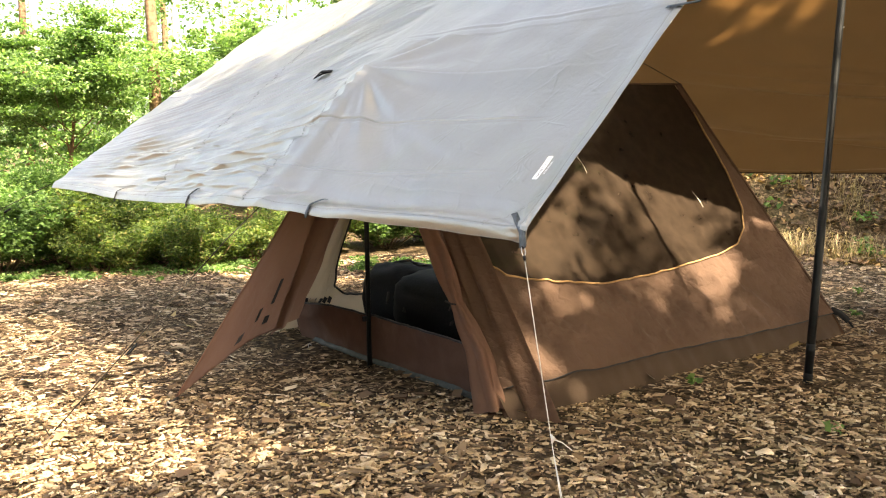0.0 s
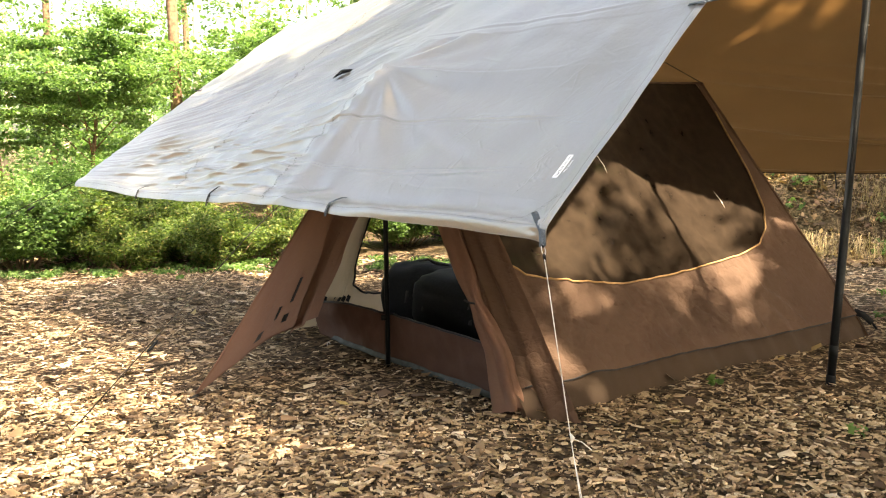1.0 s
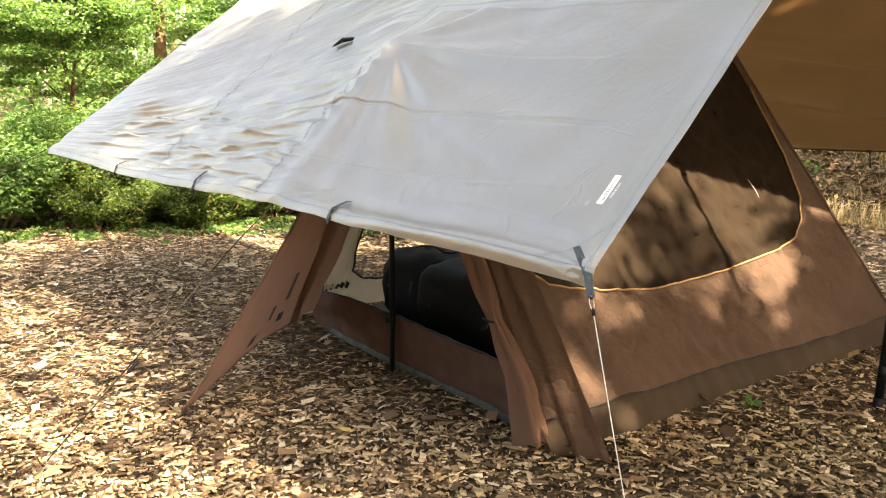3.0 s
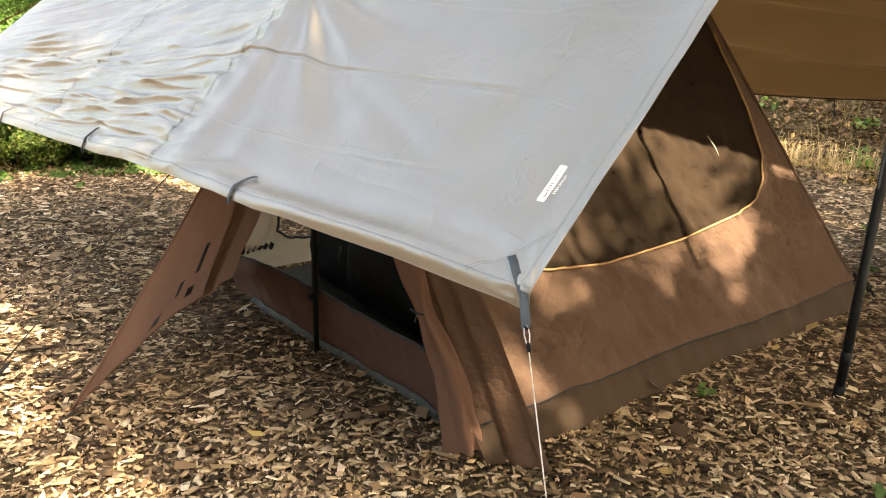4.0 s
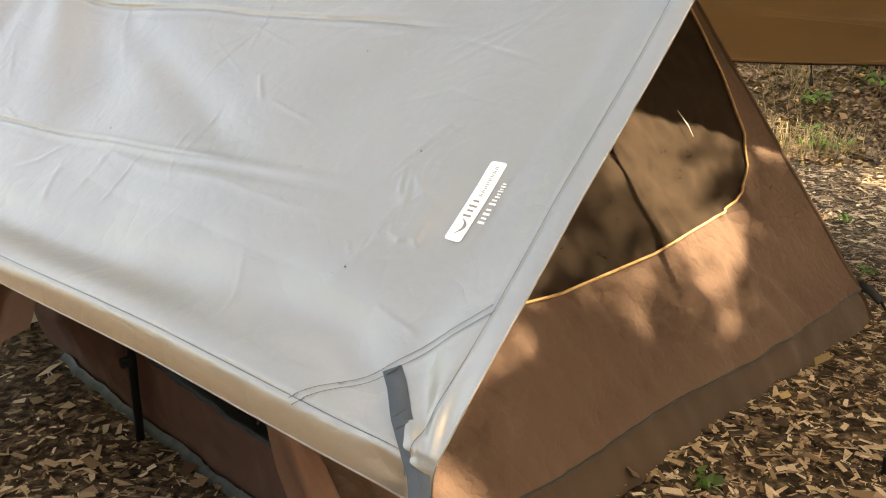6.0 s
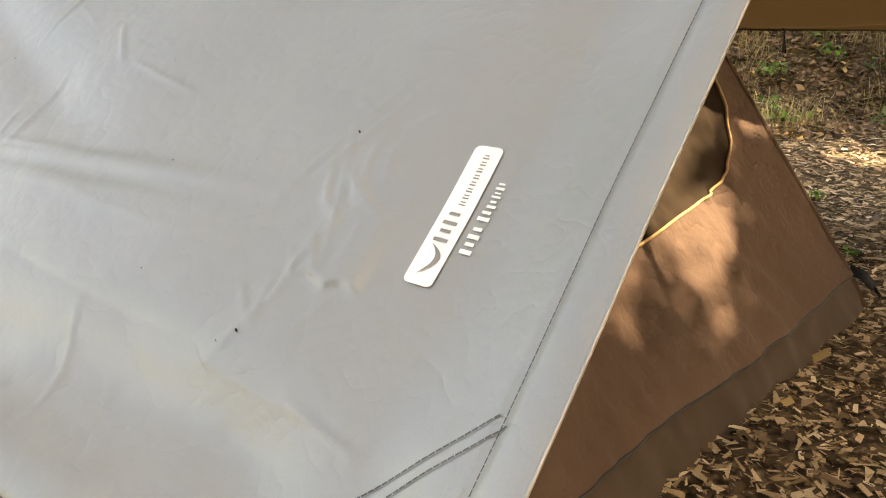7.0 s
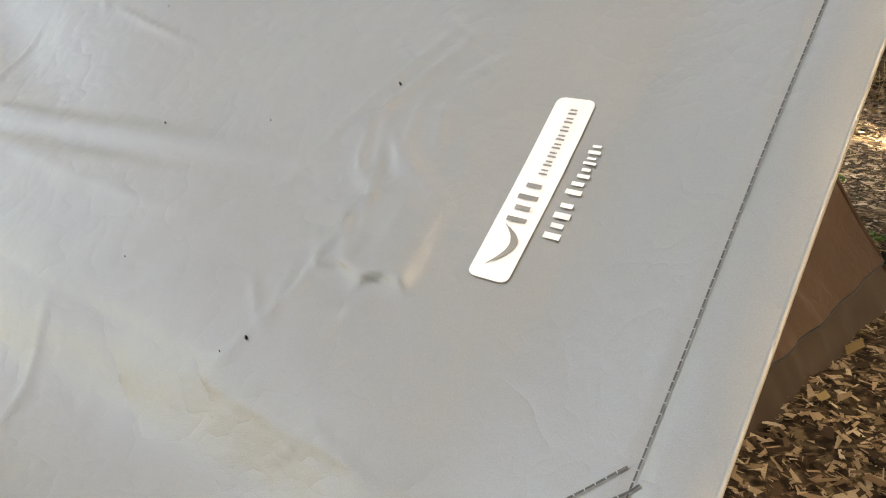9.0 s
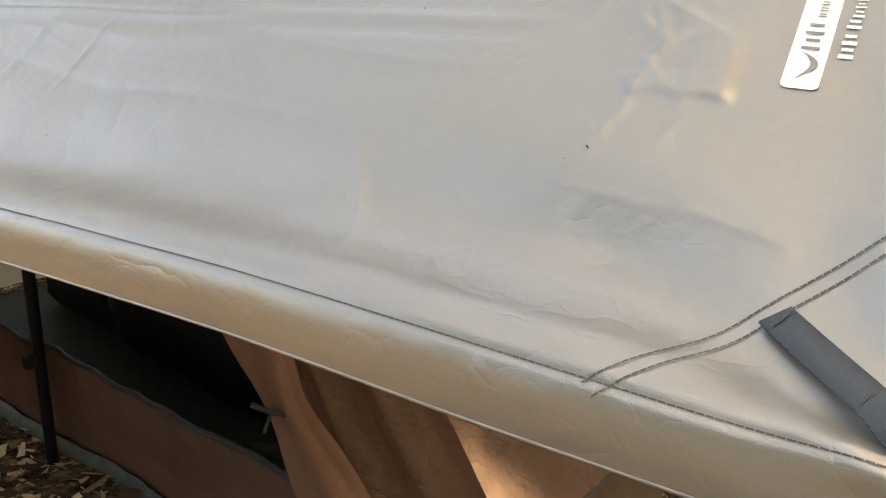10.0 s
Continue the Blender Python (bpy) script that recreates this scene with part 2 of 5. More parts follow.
M_SOIL = soil_material()
M_LEAF = leaf_material("spring_leaves", [(0.0, (0.032, 0.07, 0.022)), (0.5, (0.08, 0.155, 0.048)), (1.0, (0.15, 0.23, 0.09))])
M_BUSH = leaf_material("bush_leaves", [(0.0, (0.022, 0.045, 0.012)), (0.5, (0.065, 0.105, 0.025)), (0.85, (0.12, 0.165, 0.045)), (1.0, (0.17, 0.14, 0.06))])
M_PINE = leaf_material("pine_needles", [(0.0, (0.03, 0.06, 0.015)), (1.0, (0.09, 0.15, 0.04))])
M_OAK = leaf_material("oak_leaves", [(0.0, (0.03, 0.06, 0.012)), (1.0, (0.08, 0.13, 0.03))], 0.2)
M_LITTER = leaf_material("fallen_leaves", [(0.0, (0.05, 0.03, 0.018)), (0.45, (0.14, 0.082, 0.045)), (0.88, (0.25, 0.165, 0.09)), (1.0, (0.40, 0.29, 0.11))], 0.1)
M_DRY = leaf_material("dry_grass", [(0.0, (0.17, 0.125, 0.07)), (1.0, (0.36, 0.285, 0.17))], 0.2)


# ---- ground ----
def land(x, y):
    """The height of the ground: a flat pitch, a bank behind it on the right, woodland rising gently beyond."""
    x, y = np.asarray(x, float), np.asarray(y, float)
    foot = 9.6 - 0.25 * (x - 4.0)
    bank = sstep(0.2, 2.6, x - 0.35) * np.clip(y - foot, 0, 5.5) * 0.62
    bank = bank * sstep(0.0, 0.8, y - foot)
    rough = 0.05 * vnoise(x * 1.3, y * 1.3, 5) * sstep(8.5, 10, y) + 0.012 * vnoise(x * 2.1, y * 2.1, 6)
    far = 0.05 * np.clip(y - 14, 0, 60)
    return bank + rough * 1.0 + far


def ground():
    k = np.linspace(-1, 1, 261)
    xs = np.sign(k) * (np.abs(k) * 9 + 300 * np.abs(k) ** 9)
    ys = 6 + xs
    X, Y = np.meshgrid(xs, ys, indexing="ij")
    me = smooth(mesh_np("ground", np.stack([X, Y, land(X, Y)], -1).reshape(-1, 3), grid_faces(261, 261)))
    ob = part_me("ground", me, M_SOIL, None)
    tagged(ob, "forest floor of trodden soil under wood chips, rising to a bank", "ground", kind="structure")


ground()


def scatter_slabs(name, xy, length, width, thick, mat, label, category, seed, tilt=0.35, lift=0.0, solid=None):
    """Thin broken slabs lying about on the ground, one mesh."""
    rng = np.random.RandomState(seed)
    n = len(xy)
    a = rng.rand(n) * 2 * np.pi
    ca, sa = np.cos(a), np.sin(a)
    tx, ty = rng.randn(n) * tilt, rng.randn(n) * tilt
    ex = np.stack([ca, sa, tx * 0.5], -1)
    ey = np.stack([-sa, ca, ty], -1)
    ez = np.cross(ex, ey)
    ez /= np.linalg.norm(ez, axis=1)[:, None]
    base = np.stack([xy[:, 0], xy[:, 1], land(xy[:, 0], xy[:, 1]) + 0.006 + lift + rng.rand(n) * 0.018], -1)
    corner = np.array([(-1, -1), (1, -1), (1, 1), (-1, 1)], float)
    V = np.zeros((n, 8, 3))
    for c in range(4):
        off = ex * (corner[c, 0] * length * (0.5 + 0.4 * (rng.rand(n) - 0.5)))[:, None] + ey * (corner[c, 1] * width * (0.5 + 0.8 * (rng.rand(n) - 0.6)))[:, None]
        V[:, c] = base + off - ez * thick[:, None]
        V[:, 4 + c] = base + off + ez * thick[:, None]
    f = np.array([(4, 5, 6, 7), (0, 1, 5, 4), (1, 2, 6, 5), (2, 3, 7, 6), (3, 0, 4, 7)])
    F = f[None] + (np.arange(n) * 8)[:, None, None]
    # thin pieces and those far off show only their upper face
    solid = np.zeros(n, bool) if solid is None else solid
    F = np.r_[F[solid].reshape(-1, 4), F[~solid][:, 0]]
    ob = part_me(name, mesh_np(name, V.reshape(-1, 3), F), mat, None)
    return tagged(ob, label, category, kind="stuff")


def chips():
    rng = np.random.RandomState(11)
    n = 195000
    d = 1.3 + 9.0 * rng.rand(n) ** 1.35
    s = rng.rand(n) * 2 - 1
    xy = np.stack([0.3 + s * (1.6 + d * 0.52), d - 0.1], -1)
    # none on the bank
    keep = ~((xy[:, 0] > 0.7) & (xy[:, 1] > 9.2 - 0.25 * (xy[:, 0] - 4.0) + 0.5 * rng.randn(n)))
    # chips thinned, more soil showing, before the doorway and in patches beside the tent's foot
    fe, fd = -0.604 * (xy[:, 0] + 0.43) + 0.797 * (xy[:, 1] - 4.62), -0.797 * (xy[:, 0] + 0.43) - 0.604 * (xy[:, 1] - 4.62)
    bare = sstep(0.55, 0.1, fd) * (fd > -0.3) * (fe > -1.3) * (fe < 1.2) * (0.35 + 0.65 * sstep(-0.2, 0.5, fe))
    bare = np.maximum(bare, 0.55 * sstep(0.42, 0.62, vnoise(xy[:, 0] * 2.6, xy[:, 1] * 2.6, 33)) * (xy[:, 0] > 0.1) * (xy[:, 1] < 5.0))
    keep &= rng.rand(n) > 0.85 * bare
    xy, d = xy[keep], d[keep]
    n = len(d)
    big = 1 + 0.10 * np.clip(d - 4, 0, 6)
    length = rng.gamma(4, 0.0066, n).clip(0.009, 0.1) * big
    scatter_slabs("wood_chips", xy, length, length * (0.16 + 0.42 * rng.rand(n) ** 1.3), 0.0010 + 0.003 * rng.rand(n), M_CHIP, "layer of pale brown wood chip mulch on the pitch", "wood chips", 3, 0.2, 0.0, d < 4.1)


chips()


# ---- leaves and trees ----
def leaf_cloud(centres, radii, per, size, seed, droop=0.3, long=1.7):
    """Small pointed leaves in clumps round the centres."""
    rng = np.random.RandomState(seed)
    centres, radii = np.repeat(np.asarray(centres, float), per, 0), np.repeat(np.asarray(radii, float), per, 0)
    n = len(centres)
    d = rng.randn(n, 3)
    d /= np.linalg.norm(d, axis=1)[:, None]
    p = centres + d * (radii * rng.rand(n, 1) ** 0.45)
    ax = rng.randn(n, 3)
    ax[:, 2] = ax[:, 2] * 0.45 - droop
    ax /= np.linalg.norm(ax, axis=1)[:, None]
    up = rng.randn(n, 3) * 0.6 + (0, 0, 1)
    sd = np.cross(ax, up)
    sd /= np.linalg.norm(sd, axis=1)[:, None]
    nr = np.cross(sd, ax)
    L = (size * (0.6 + 0.8 * rng.rand(n)))[:, None]
    W = L / long
    V = np.stack([p - ax * L * 0.5, p + sd * W * 0.5 + nr * W * 0.12, p + ax * L * 0.5, p - sd * W * 0.5 + nr * W * 0.12], 1)
    F = (np.array([(0, 1, 2, 3)])[None] + (np.arange(n) * 4)[:, None, None]).reshape(-1, 4)
    return V.reshape(-1, 3), F


def limb_set(bm, base, top, r0, n, spread, rng, sides=8, low=0.35):
    """A tapered, slightly bent trunk with limbs; gives back the limbs' ends."""
    base, top = Vector(base), Vector(top)
    pts = [base.lerp(top, k / 7) + Vector((rng.randn(), rng.randn(), 0)) * r0 * 0.35 * (0 < k < 7) for k in range(8)]
    tube(bm, pts, [r0 * (1.25 if k == 0 else 1 - 0.75 * k / 7) for k in range(8)], sides)
    ends = []
    for i in range(n):
        f = low + (0.97 - low) * (i + rng.rand() * 0.5) / n
        k = min(int(f * 7), 6)
        s = pts[k].lerp(pts[k + 1], f * 7 - k)
        a = i * 2.4 + rng.rand()
        far = spread * (1.15 - 0.6 * f) * (0.7 + 0.5 * rng.rand())
        e = s + Vector((math.cos(a) * far, math.sin(a) * far, far * (0.25 + 0.6 * rng.rand())))
        mid = s.lerp(e, 0.5) + Vector((0, 0, 0.08 * far))
        tube(bm, [s, mid, e], [r0 * 0.32 * (1.1 - f * 0.6), r0 * 0.2 * (1.1 - f * 0.6), r0 * 0.06], 5)
        ends += [(mid, far * 0.4), (e, far * 0.42)]
    ends.append((top, spread * 0.4))
    return ends


def tree(name, label, x, y, height, r0, spread, n, leaf, per, bark, leaves, seed, lean=(0, 0), flat=0.7, extra=2, low=0.35):
    rng = np.random.RandomState(seed)
    z = float(land(x, y)) - 0.05
    ob = thing(name, label, "tree", at=(x, y, z))
    bm = bmesh.new()
    ends = limb_set(bm, (x, y, z), (x + lean[0], y + lean[1], z + height), r0, n, spread, rng, 8, low)
    part("trunk", bm, bark, ob)
    cs, rs = [], []
    for e, r in ends:
        for _ in range(extra):
            q = np.array(e) + rng.randn(3) * r * (0.55, 0.55, 0.3)
            cs.append(q)
            k = r * (0.45 + 0.5 * rng.rand())
            rs.append((k, k, k * flat * 0.6))
    V, F = leaf_cloud(cs, rs, per, leaf, seed)
    part_me("crown", mesh_np("crown", V, F), leaves, ob)
    return ob


def woods():
    # young broadleaf tree with layered green foliage
    tree("maple_tree", "young maple with layered bright green foliage", -6.1, 13.0, 3.0, 0.05, 1.6, 20, 0.06, 190, M_BARK, M_LEAF, 21, (0.3, 0), 0.32, 6)
    tree("maple_tree", "slender maple with pale green leaves among bushes", -3.6, 14.5, 3.2, 0.05, 1.5, 16, 0.065, 150, M_BARK, M_LEAF, 22, (0.2, 0), 0.4, 5)
    tree("maple_tree", "young maple leaning over the hedge", -8.6, 12.5, 3.6, 0.06, 1.7, 16, 0.07, 190, M_BARK, M_LEAF, 23, (-0.2, 0), 0.4, 5)
    tree("maple_tree", "small maple with dense light green foliage", -1.2, 17.0, 4.2, 0.08, 1.9, 10, 0.1, 260, M_BARK, M_LEAF, 24, (0.2, 0), 0.5, 3)
    rng = np.random.RandomState(77)
    # tall pines behind
    spots = [(-5.0, 14.0, 0.12, 12, M_BARK), (-5.4, 20.0, 0.11, 15, M_PALEBARK), (-9.6, 19.5, 0.1, 14, M_PALEBARK), (-11.2, 22.0, 0.12, 16, M_BARK), (-7.9, 24.0, 0.12, 16, M_PALEBARK),
             (-14.5, 25.0, 0.13, 16, M_BARK), (-3.1, 23.0, 0.12, 16, M_PALEBARK), (-0.5, 26.0, 0.14, 17, M_BARK), (-17, 30, 0.15, 18, M_PALEBARK), (-10.5, 31, 0.15, 18, M_BARK),
             (-6.4, 33, 0.16, 18, M_PALEBARK), (-2.4, 35, 0.16, 18, M_BARK), (-14, 36, 0.16, 18, M_PALEBARK), (6.5, 20, 0.13, 15, M_BARK), (11, 18, 0.13, 15, M_BARK), (3.0, 24, 0.13, 16, M_PALEBARK)]
    for i, (x, y, r, h, bark) in enumerate(spots):
        tree("pine_tree", "tall pine with a bare straight trunk in backlit woodland" if bark is M_PALEBARK else "tall dark pine trunk with high sparse branches", x, y, h, r, 1.7, 8, 0.16, 90, bark, M_PINE, 100 + i, (rng.randn() * 0.35 - 0.1, 0), 0.5, 2, 0.55)
    # far undergrowth, one sheet of leaves
    cs, rs = [], []
    for _ in range(400):
        y = 16 + 24 * rng.rand()
        x = -0.62 * y + 0.75 * y * rng.rand() + 1.0
        z = float(land(x, y))
        k = 0.5 + 0.9 * rng.rand()
        cs.append((x, y, z + k * 0.6 + (rng.rand() ** 2) * (1.0 + 0.2 * y)))
        rs.append((k, k, k * 0.75))
    V, F = leaf_cloud(cs, rs, 210, 0.14, 9)
    tagged(part_me("undergrowth", mesh_np("undergrowth", V, F), M_LEAF, None), "far sunlit green undergrowth beneath the pines", "undergrowth", kind="stuff")


woods()


def bush(x, y, w, h, seed, label, leaves=M_BUSH, per=420, leaf=0.034):
    rng = np.random.RandomState(seed)
    z = float(land(x, y))
    ob = thing("bush", label, "bush", "hedge along the pitch", at=(x, y, z))
    bm = bmesh.new()
    cs, rs = [], []
    for i in range(16):
        a, r = i * 2.4, w * 0.5 * math.sqrt((i + 0.5) / 16)
        e = Vector((x + math.cos(a) * r, y + math.sin(a) * r * 0.8, z + h * (0.95 - 0.5 * (r / w) - 0.35 * rng.rand())))
        s = Vector((x + math.cos(a) * r * 0.2, y + math.sin(a) * r * 0.2, z - 0.03))
        tube(bm, [s, s.lerp(e, 0.5) + Vector((0, 0, -0.05)), e], [0.012, 0.008, 0.003], 5)
        for f in (0.55, 0.85, 1.05):
            q = s.lerp(e, f)
            cs.append((q.x + rng.randn() * 0.08, q.y + rng.randn() * 0.08, max(q.z, z + 0.12)))
            k = w * (0.1 + 0.1 * rng.rand())
            rs.append((k, k, k * 0.65))
    part("branch", bm, M_TWIG, ob)
    V, F = leaf_cloud(cs, rs, per, leaf, seed, 0.1)
    part_me("crown", mesh_np("crown", V, F), leaves, ob)
    return ob


def hedge():
    rows = [(-5.6, 9.3, 1.6, 1.5), (-4.9, 8.8, 1.3, 1.15), (-4.3, 9.5, 1.5, 1.3), (-3.8, 9.0, 1.2, 0.85), (-3.3, 9.6, 1.3, 0.9), (-2.9, 9.25, 1.1, 0.78), (-2.3, 9.9, 1.2, 0.8), (-5.2, 10.6, 1.8, 1.7), (-4.1, 10.8, 1.6, 1.3), (-6.6, 10.0, 1.8, 1.8), (-1.7, 10.4, 1.2, 0.9), (-0.9, 11.2, 1.4, 1.0), (-7.6, 10.8, 1.9, 2.0), (0.0, 11.8, 1.5, 1.1)]
    for i, (x, y, w, h) in enumerate(rows):
        h *= 0.78
        low = h < 0.75
        bush(x, y, w, h, 300 + i, "low twiggy azalea bush with sparse olive leaves" if low else "dense green shrub at the edge of the pitch", M_BUSH if low else (M_LEAF if i % 2 else M_BUSH), 360 if low else 520, 0.034 if low else 0.045)
    rng = np.random.RandomState(5)
    cs, rs = [], []
    for _ in range(150):
        x = -7.5 + 8.5 * rng.rand()
        y = 8.3 + 1.1 * rng.rand() + 0.12 * (x + 3)
        cs.append((x, y, 0.03))
        rs.append((0.14, 0.14, 0.035))
    V, F = leaf_cloud(cs, rs, 60, 0.045, 61, -0.3)
    tagged(part_me("weeds", mesh_np("weeds", V, F), M_LEAF, None), "fresh green weeds along the hedge's foot", "weeds", kind="stuff")


hedge()


def bank_cover():
    rng = np.random.RandomState(31)
    n = 26000
    x, y = 1.0 + 9 * rng.rand(n), 8.6 + 5.5 * rng.rand(n)
    L = 0.03 + 0.045 * rng.rand(n)
    scatter_slabs("fallen_leaves", np.stack([x, y], -1), L, L * 0.55, np.full(n, 0.0006), M_LITTER, "brown fallen leaves covering the bank", "leaf litter", 8, 0.6, 0.01)
    n = 420
    s = rng.rand(n) * 2 - 1
    d = 1.6 + 6 * rng.rand(n)
    xy = np.stack([0.5 + s * (1.2 + d * 0.5), d], -1)
    L = 0.035 + 0.035 * rng.rand(n)
    scatter_slabs("scattered_leaves", xy, L, L * 0.65, np.full(n, 0.0005), M_LITTER, "scattered yellow and brown dead leaves on the chips", "leaves", 18, 0.35, 0.022)
    cs, rs = [], []
    for _ in range(60):
        x, y = 1.6 + 7 * rng.rand(), 9.0 + 4.5 * rng.rand()
        cs.append((x, y, float(land(x, y)) + 0.07))
        rs.append((0.2, 0.2, 0.09))
    V, F = leaf_cloud(cs, rs, 30, 0.075, 62, -0.1, 1.3)
    tagged(part_me("ivy", mesh_np("ivy", V, F), M_LEAF, None), "patches of green ivy and seedlings on the bank", "ivy", kind="stuff")
    # dry grass blades
    n = 4200
    c = np.stack([2.2 + 6 * rng.rand(70), 9.0 + 3.2 * rng.rand(70)], -1)[rng.randint(0, 70, n)] + rng.randn(n, 2) * 0.16
    p = np.stack([c[:, 0], c[:, 1], land(c[:, 0], c[:, 1])], -1)
    a = rng.rand(n) * 6.283
    out = np.stack([np.cos(a), np.sin(a) - 0.5, 0 * a], -1)
    h = (0.12 + 0.26 * rng.rand(n))[:, None]
    sd = np.stack([-np.sin(a), np.cos(a), 0 * a], -1) * 0.0022
    V = np.stack([p - sd, p + sd, p + out * h * 0.35 + (0, 0, 1) * h * 0.8 + sd, p + out * h * 0.35 + (0, 0, 1) * h * 0.8 - sd, p + out * h * 0.9 + (0, 0, 1) * h * 0.75 - sd * 0.3, p + out * h * 0.9 + (0, 0, 1) * h * 0.75 + sd * 0.3], 1)
    F = (np.array([(0, 1, 2, 3), (3, 2, 5, 4)])[None] + (np.arange(n) * 6)[:, None, None]).reshape(-1, 4)
    tagged(part_me("dry_grass", mesh_np("dry_grass", V.reshape(-1, 3), F), M_DRY, None), "dry straw-coloured grass hanging on the bank", "grass", kind="stuff")


bank_cover()


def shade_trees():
    """Oaks added out of view to shape the light: one crown over the pitch, between it and the sun, the others closing
    off the sky on the right and behind.
    """
    rng = np.random.RandomState(404)
    x, y = 6.5, -3.5
    ob = thing("unseen_oak", "unseen broad oak, its crown cut to shade and dapple the pitch", "tree", at=(x, y, 0))
    bm = bmesh.new()
    tube(bm, [(x, y, -0.1), (x - 0.1, y + 0.1, 3), (x - 0.5, y + 0.6, 7)], [0.28, 0.22, 0.14], 12)
    cs, rs = [], []
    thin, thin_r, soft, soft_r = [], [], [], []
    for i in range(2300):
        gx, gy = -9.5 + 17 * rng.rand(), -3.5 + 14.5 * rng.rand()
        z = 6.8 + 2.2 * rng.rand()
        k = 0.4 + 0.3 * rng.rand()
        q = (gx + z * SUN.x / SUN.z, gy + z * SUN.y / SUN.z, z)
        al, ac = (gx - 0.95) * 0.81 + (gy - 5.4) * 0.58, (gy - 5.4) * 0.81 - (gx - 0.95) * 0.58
        # crown thinned here so that sun dapples land on the tent's side
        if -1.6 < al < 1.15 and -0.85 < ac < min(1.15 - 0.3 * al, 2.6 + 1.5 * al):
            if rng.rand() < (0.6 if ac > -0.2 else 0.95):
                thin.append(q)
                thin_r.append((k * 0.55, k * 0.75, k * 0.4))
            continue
        # leaves left out to let light in left of the pitch and over the hedge, thin over the pitch's left half
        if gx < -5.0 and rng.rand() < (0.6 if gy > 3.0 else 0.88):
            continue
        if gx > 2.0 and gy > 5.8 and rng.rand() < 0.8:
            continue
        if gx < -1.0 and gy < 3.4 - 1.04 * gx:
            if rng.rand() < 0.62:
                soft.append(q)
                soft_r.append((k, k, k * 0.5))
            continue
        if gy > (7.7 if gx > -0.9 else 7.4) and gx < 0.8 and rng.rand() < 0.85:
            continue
        # a chink cut over the tan tarp so that sun glows through it
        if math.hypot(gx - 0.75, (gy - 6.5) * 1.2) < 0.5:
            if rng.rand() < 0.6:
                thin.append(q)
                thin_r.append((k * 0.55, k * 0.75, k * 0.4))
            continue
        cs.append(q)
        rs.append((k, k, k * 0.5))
    # extra clumps set by hand to keep the sun off the grey tarp
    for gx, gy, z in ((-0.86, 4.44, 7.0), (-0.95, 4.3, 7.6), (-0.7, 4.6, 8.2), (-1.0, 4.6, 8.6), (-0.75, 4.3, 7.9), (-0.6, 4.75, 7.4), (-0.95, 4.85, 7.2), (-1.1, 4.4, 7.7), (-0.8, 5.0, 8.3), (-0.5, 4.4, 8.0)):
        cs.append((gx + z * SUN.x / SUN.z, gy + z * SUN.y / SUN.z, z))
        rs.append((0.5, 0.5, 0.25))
    for c in cs[::9]:
        e = Vector(c)
        if e.x < 9.0:
            continue
        s = Vector((x - 0.4, y + 0.5, 5.5))
        tube(bm, [s, s.lerp(e, 0.5) + Vector((0, 0, 0.5)), e], [0.07, 0.045, 0.015], 6)
    part("trunk", bm, M_BARK, ob)
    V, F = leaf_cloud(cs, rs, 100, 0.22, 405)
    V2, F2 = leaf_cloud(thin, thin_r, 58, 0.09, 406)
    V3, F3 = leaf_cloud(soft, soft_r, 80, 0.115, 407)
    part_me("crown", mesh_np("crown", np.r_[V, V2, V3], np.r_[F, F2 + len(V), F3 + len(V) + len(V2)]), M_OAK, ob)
    # oaks added out of view to hold back sky light from the right and behind
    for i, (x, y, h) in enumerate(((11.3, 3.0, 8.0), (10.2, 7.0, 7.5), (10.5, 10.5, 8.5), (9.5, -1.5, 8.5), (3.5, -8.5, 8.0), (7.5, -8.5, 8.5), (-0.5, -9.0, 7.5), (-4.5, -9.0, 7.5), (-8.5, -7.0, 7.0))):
        tree("unseen_oak", "unseen leafy oak added to block sky light round the pitch", x, y, h, 0.16, 3.4, 12, 0.32, 130, M_BARK, M_OAK, 500 + i, (0.3, 0.2), 0.9, 2, 0.25)
    # denser oaks, also added out of view, cutting the sky behind left
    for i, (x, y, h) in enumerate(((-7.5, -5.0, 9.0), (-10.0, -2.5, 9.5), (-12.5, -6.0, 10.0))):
        tree("unseen_oak", "unseen dense oak added to block sky light from behind left", x, y, h, 0.18, 3.2, 14, 0.32, 270, M_BARK, M_OAK, 540 + i, (-0.2, -0.2), 0.9, 3, 0.15)


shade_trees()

# ---- grey tarp ----
TA = np.array((0.279, 2.843, 0.930))
TL = np.array((-3.038, 6.288, 1.024))
TB = TA + 2.72 * np.array((0.5556, 0.498, 0.666))
TT = np.array((-1.82, 8.45, 2.52))
TN = np.array((-0.435, -0.441, 0.785))
LU, LV = 4.785, 2.72
U0, V0 = 0.003, -0.016


